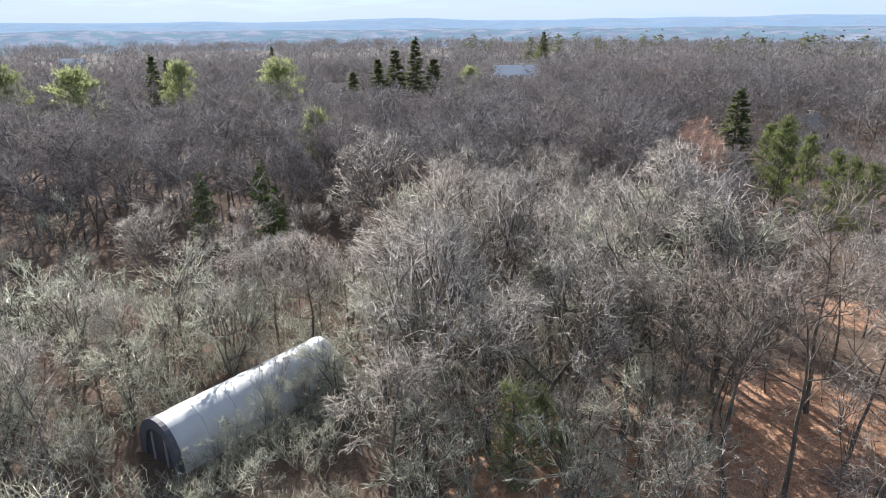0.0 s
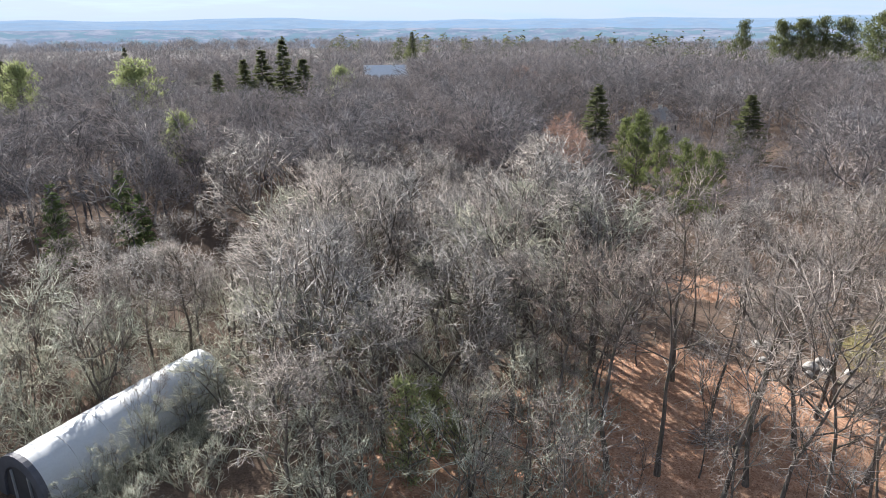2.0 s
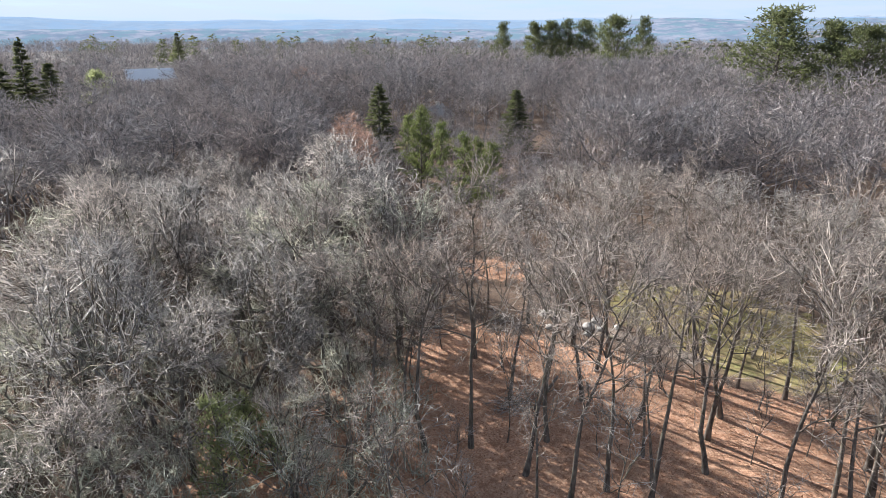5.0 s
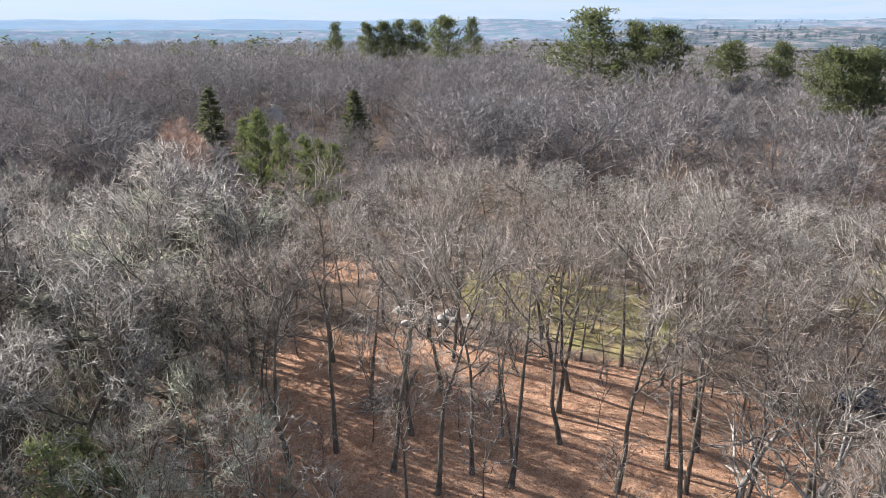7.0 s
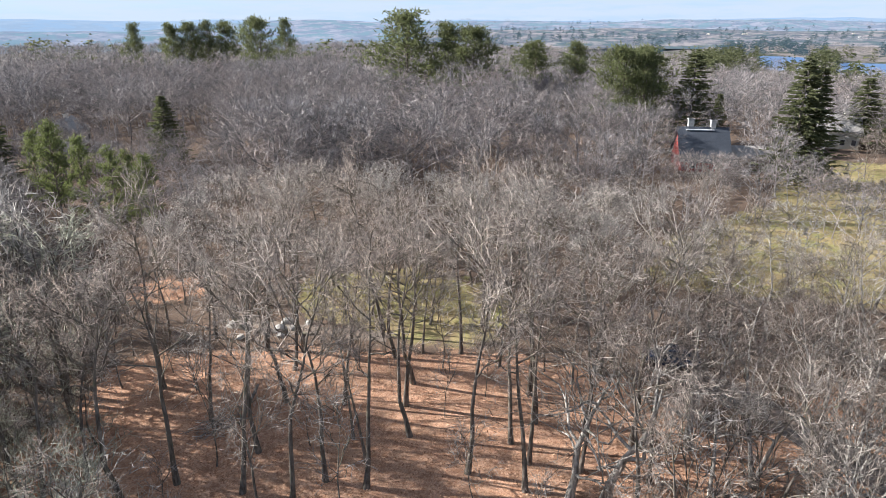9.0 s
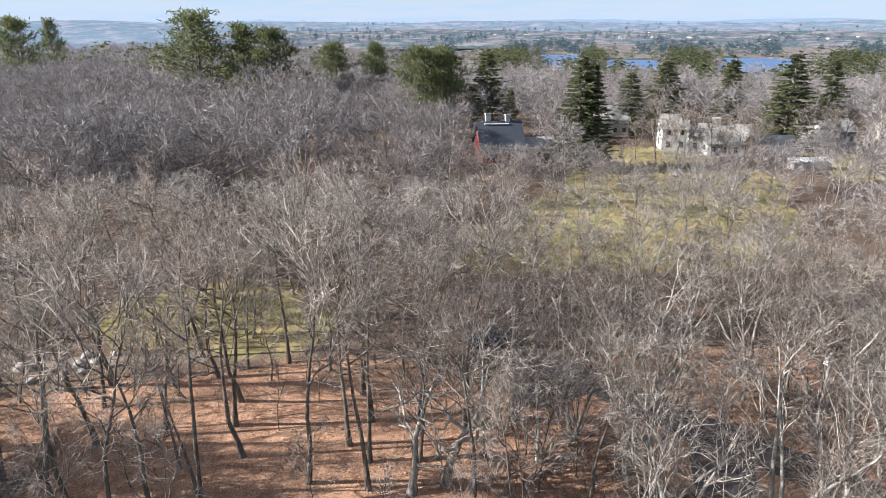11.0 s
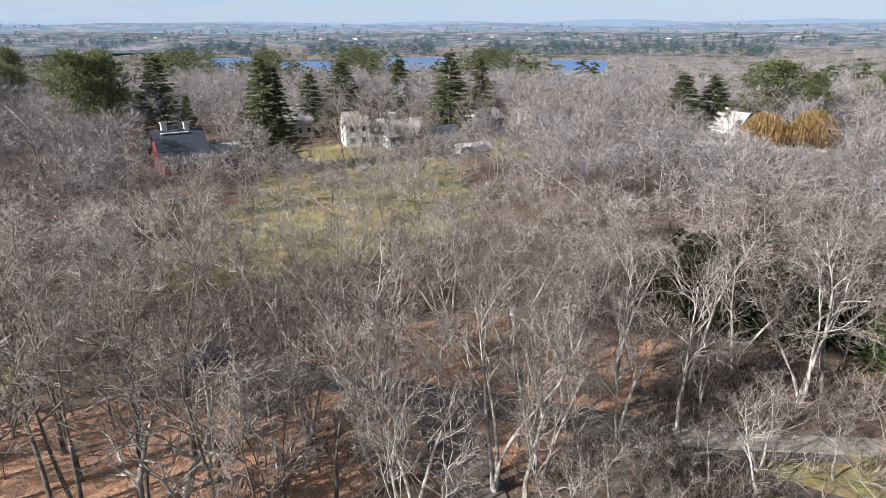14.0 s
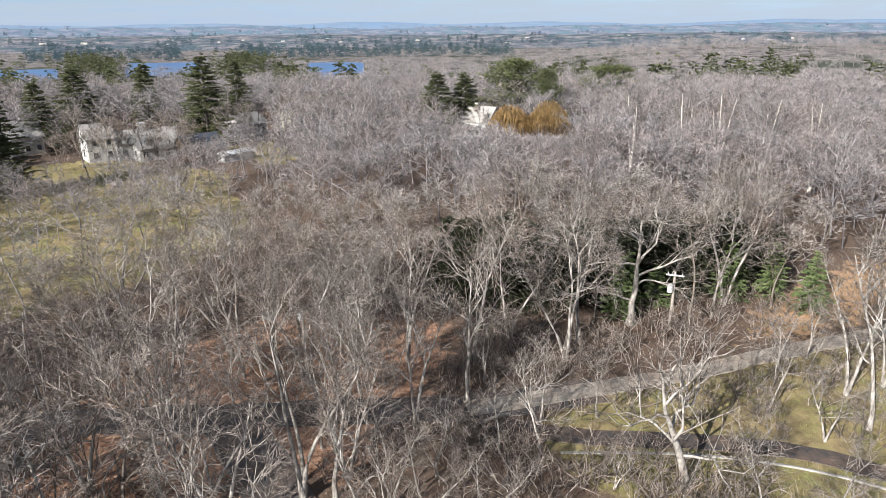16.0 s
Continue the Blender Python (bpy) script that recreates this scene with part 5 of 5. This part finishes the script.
r_low = random.Random(21)
west, east = [], []
while len(west) < 430:
    a, rad = r_low.uniform(-26, 41), math.sqrt(r_low.uniform(26 ** 2, 66 ** 2))
    q = heading(a) * rad
    if near_line([q.x], [q.y], [HOOP[:2], HOOP[2:]])[0] > 3.2:
        top_h = 2.2 if 8 < a < 36 and rad < 38 else 3.6
        west.append((q.x, q.y, land_at(q.x, q.y), r_low.uniform(1.4, top_h)))
while len(east) < 420:
    a, rad = r_low.uniform(-163, -78), math.sqrt(r_low.uniform(24 ** 2, 70 ** 2))
    q = heading(a) * rad
    if near_line([q.x], [q.y], ROAD)[0] < 2.4 or near_line([q.x], [q.y], SPUR)[0] < 3 or near_line([q.x], [q.y], DRIVE)[0] < 2.4:
        continue
    if (inside([q.x], [q.y], LAWN_ROAD)[0] or inside([q.x], [q.y], SAND)[0]) and r_low.random() < 0.25:
        continue
    east.append((q.x, q.y, land_at(q.x, q.y), r_low.uniform(1.2, 3.4)))
axis_u = Vector((HOOP[2] - HOOP[0], HOOP[3] - HOOP[1], 0)).normalized()
for n in range(150):
    a, rad = r_low.uniform(-155, -124), r_low.uniform(25, 50)
    q = heading(a) * rad
    if near_line([q.x], [q.y], ROAD)[0] > 2.2 and near_line([q.x], [q.y], DRIVE)[0] > 1.4:
        east.append((q.x, q.y, land_at(q.x, q.y), r_low.uniform(1.2, 3.4)))
for n in range(70):
    f, off = r_low.uniform(-1.5, 15.0), r_low.uniform(2.9, 5.6)
    x, y = HOOP[0] + axis_u.x * f + axis_u.y * off, HOOP[1] + axis_u.y * f - axis_u.x * off
    west.append((x, y, land_at(x, y), r_low.uniform(1.1, 1.7 + 0.07 * f)))
scatter("undergrowth", west, [shrub(k) for k in range(5)], M_TWIG_OLIVE, "tangled greenish-grey leafless undergrowth", "undergrowth", (0.9, 1.5))
scatter("undergrowth", east, [shrub(10 + k) for k in range(5)], M_TWIG_PALE, "pale leafless brush along the lane", "undergrowth", (0.9, 1.5))

leaf_n = 34000
lx, ly = rng.uniform(10, 48, leaf_n), rng.uniform(-14, 48, leaf_n)
keep = inside(lx, ly, LITTER) | (rng.random(leaf_n) < 0.25)
keep &= (near_line(lx, ly, ROAD) > 1.6) & ~inside(lx, ly, LAWN_NEAR)
lx, ly = lx[keep], ly[keep]
n = len(lx)
lp = np.column_stack([lx, ly, land(lx, ly) + rng.uniform(0.02, 0.06, n)])
la, ls = rng.uniform(0, 6.283, n), rng.uniform(0.04, 0.085, n)
u = np.column_stack([np.cos(la), np.sin(la), rng.normal(0, 0.35, n)]) * ls[:, None]
w = np.column_stack([-np.sin(la), np.cos(la), rng.normal(0, 0.35, n)]) * (ls * 0.7)[:, None]
v = np.stack([lp - u, lp - w, lp + u, lp + w], 1)
b = Bag()
b.add(v, np.array([[0, 1, 2], [0, 2, 3]])[None] + np.arange(n)[:, None, None] * 4)
tagged(new("fallen_leaves", b.mesh("fallen_leaves", M_LEAF)), "scattered dry orange-brown fallen leaves", "leaves", kind="stuff")


tuft_n = 9000
gx2, gy2 = rng.uniform(-10, 60, tuft_n), rng.uniform(-75, 52, tuft_n)
keep = (inside(gx2, gy2, LAWN_ROAD) | inside(gx2, gy2, LAWN_NEAR) | inside(gx2, gy2, SAND)) & (near_line(gx2, gy2, DRIVE) > 1.2) & (near_line(gx2, gy2, ROAD) > 1.3)
gx2, gy2 = np.repeat(gx2[keep], 4), np.repeat(gy2[keep], 4)
n = len(gx2)
gx2, gy2 = gx2 + rng.normal(0, 0.12, n), gy2 + rng.normal(0, 0.12, n)
b = Bag()
spikes(b, np.column_stack([gx2, gy2, land(gx2, gy2)]), np.column_stack([rng.normal(0, 0.12, n), rng.normal(0, 0.12, n), rng.uniform(0.12, 0.42, n)]), 0.03, 2)
tagged(new("grass_tufts", b.mesh("grass_tufts", M_STRAW)), "rough tufts of olive and straw-coloured grass", "grass", kind="stuff")


def open_view(x, y, a, rad, slack=0.0):
    """Open ground and lines of sight that the woods leave free; how tall trees may be there."""
    if -36 < a < -21 and rad < 106:
        return 0 if abs(x - 46.5) < 5 and 68 < y < 101 else (8.0 if rad > 60 else 9.0)
    if -40 < a < -18 and rad < 142:
        return 8.0
    if inside([x], [y], LAWN_FAR)[0]:
        return 0 if x > 116 or noise.noise(Vector((x * 0.07, y * 0.07, 2))) > 0.22 else 8
    if inside([x], [y], LAWN_HOUSE)[0]:
        return 0
    for hx, hy, free in ((131, 24, 13), (152, -17, 15), (146, -29, 9), (172, -47, 10), (135, -97, 8), (117, -92, 9), (113, -100, 9), (20, 259, 14), (-42, 226, 9), (77, 149, 8)):
        if (x - hx) ** 2 + (y - hy) ** 2 < free ** 2:
            return 0
        hr = math.hypot(hx, hy)
        off = abs(math.radians(a - float(azimuth(hx, hy))))
        if rad < hr and off * hr < free * 0.8 and rad > 62:
            return max(0.0, 25.5 - (25.5 - (7.0 if hy > 100 else 3.0)) * rad / hr)
    return 30


mid_moulds = [both(grow(200 + k, 12.0, 4.6 + 0.16 * k, 0.13, 0.3, 7, 5, 4, 0.7, 0.2, 0.032, 0.04, 1)) for k in range(10)]
back_moulds = [both(grow(210 + k, 12.0, 4.8 + 0.1 * k, 0.1, 0.25, 6, 4, 4, 0.65, 0.2, 0.04, 0.04, 2)) for k in range(8)]
far_moulds = [far_crown(220 + k) for k in range(8)]
r_woods = random.Random(17)
mid, rear, far = [], [], []


def wood_spot(r0, r1, gap):
    """One free spot for a woodland tree, or nothing."""
    rad = math.sqrt(r_woods.uniform(r0 ** 2, r1 ** 2))
    a = r_woods.uniform(-168, 48) if r_woods.random() < 0.75 else r_woods.uniform(-48, 46)
    q = heading(a) * rad
    if rad < 82 and any((q.x - c) ** 2 + (q.y - d) ** 2 < 14 for c, d in taken):
        return None
    if inside([q.x], [q.y], LAWN_ROAD)[0] or inside([q.x], [q.y], SAND)[0] or near_line([q.x], [q.y], ROAD)[0] < 3:
        return None
    cap = open_view(q.x, q.y, a, rad)
    h = min((11.0 if a > -64 else 9.5) + (6.0 if a > -64 else 4.5) * r_woods.random() ** 1.3, cap)
    cell = (int(q.x // gap), int(q.y // gap))
    if h < 3 or used.get(cell, 0) > 0:
        return None
    used[cell] = 1
    return (q.x, q.y, land_at(q.x, q.y), h / 12)


used = {}
for n in range(5000):
    spot = wood_spot(70, 150, 4.6)
    if spot and len(mid) < 900:
        mid.append(spot)
for n in range(9000):
    spot = wood_spot(140, 270, 5.2)
    if spot and len(rear) < 2000:
        rear.append(spot)
while len(far) < 4600:
    rad, a = r_woods.uniform(255 ** 1.3, 850 ** 1.3) ** (1 / 1.3), r_woods.uniform(-172, 52)
    q = heading(a) * rad
    z = land_at(q.x, q.y)
    if z < LAKE_Z + 0.3 or open_view(q.x, q.y, a, rad) < 12:
        continue
    far.append((q.x, q.y, z, ((11.0 if a > -62 else 7.5) + 6.0 * r_woods.random() ** 1.5) / 12))
scatter("woods", mid, mid_moulds, M_WOODS, "bare grey-brown winter woods", "woods")
scatter("woods", rear, back_moulds, M_WOODS, "bare grey-brown winter woods farther back", "woods", (0.95, 1.35))
for n in range(1900):
    a, rad = r_woods.uniform(-168, -62), r_woods.uniform(280, 1420)
    q = heading(a) * rad
    z = land_at(q.x, q.y)
    if z > LAKE_Z + 0.3:
        far.append((q.x, q.y, z, r_woods.uniform(7, 10) * (1.35 if rad > 900 else 1.0) / 12))


def slope(rad):
    """Height of the wooded slopes beyond the lake."""
    if rad < 1650:
        return -14 + 17.0 * max(0, rad / 1650 - 0.84) / 0.16
    if rad < 2600:
        return -16 + 35.0 * max(0, rad / 2500 - 0.84) / 0.16
    return -16 + 68.0 * max(0, rad / 3500 - 0.84) / 0.16


hill_trees = []
for n in range(3600):
    a = r_woods.uniform(-165, -56)
    rad = (r_woods.uniform(1400, 1640), r_woods.uniform(2130, 2480), r_woods.uniform(2950, 3480))[n % 3]
    q = heading(a) * rad
    hill_trees.append((q.x, q.y, slope(rad) - 1, r_woods.uniform(0.6, 1.1) * (1, 1.2, 1.7)[n % 3]))
scatter("woods", far, far_moulds, M_WOODS, "distant bare winter woods", "woods", (1.0, 1.5))
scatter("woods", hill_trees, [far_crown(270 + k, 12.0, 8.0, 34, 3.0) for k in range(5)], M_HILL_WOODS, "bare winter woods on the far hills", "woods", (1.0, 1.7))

# Dark evergreens scattered far off and along the lake shores.
green = [both(spruce(240 + k, 16.0, 9.0, 6, 4, 2, 3.4, 0.1, 0.1, 0.6)) for k in range(3)] + [both(spruce(250 + k, 13.0, 12.0, 6, 5, 3, 3.0, 0.1, 0.05, 0.4)) for k in range(3)]
r_green = random.Random(4)
spots = []
while len(spots) < 2200:
    u = r_green.random()
    if u < 0.45:
        a = r_green.uniform(-160, -60)
        rad = r_green.uniform(1400, 1640) if u < 0.18 else r_green.uniform(2130, 2480) if u < 0.34 else r_green.uniform(2950, 3450)
        if noise.noise(Vector((a * 0.22, rad * 0.006, 7))) > 0.02:
            q = heading(a) * rad
            spots.append((q.x, q.y, slope(rad) - 1, r_green.uniform(0.7, 1.2)))
        continue
    if u < 0.64:
        a, rad = r_green.uniform(-128, -66), r_green.uniform(1080, 1450)
        if noise.noise(Vector((a * 0.16, 0.5, 0))) < -0.08:
            continue
    elif u < 0.76:
        a, rad = r_green.choice((-80, -87, -94.5, -106)) + r_green.gauss(0, 1.3), r_green.uniform(640, 1000)
        if float(bay(np.array(rad), np.array(a))) > 0.1:
            continue
    elif u < 0.82:
        a, rad = r_green.uniform(-50, 0), r_green.uniform(400, 800)
        if noise.noise(Vector((a * 0.2, rad * 0.004, 4))) < 0.0:
            continue
    else:
        a, rad = r_green.uniform(-165, -50), r_green.uniform(280, 580)
        if noise.noise(Vector((a * 0.2, rad * 0.008, 9))) < 0.05:
            continue
    q = heading(a) * rad
    spots.append((q.x, q.y, land_at(q.x, q.y), r_green.uniform(0.7, 1.15)))
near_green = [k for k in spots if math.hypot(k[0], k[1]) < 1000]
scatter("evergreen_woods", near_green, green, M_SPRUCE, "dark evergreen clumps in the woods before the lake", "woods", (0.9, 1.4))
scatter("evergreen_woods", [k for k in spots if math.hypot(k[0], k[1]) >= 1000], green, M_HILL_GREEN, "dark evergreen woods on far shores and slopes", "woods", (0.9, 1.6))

# Dark evergreen understorey behind the lane; its deep shade is in the needle colour.
low = [both(spruce(260 + k, 5.0, 3.6, 9, 6, 6, 0.9, -0.1, 0.03, 0.55)) for k in range(3)]
spots = []
for n in range(170):
    f = r_green.random()
    x, y = 45 - 12 * f + r_green.uniform(0, 10), -33 - 30 * f + r_green.uniform(-3, 3)
    spots.append((x, y, land_at(x, y), r_green.uniform(0.8, 1.55)))
scatter("evergreen_understorey", spots, low, M_SHADED_GREEN, "dark, deeply shaded evergreen understorey behind the lane", "undergrowth")
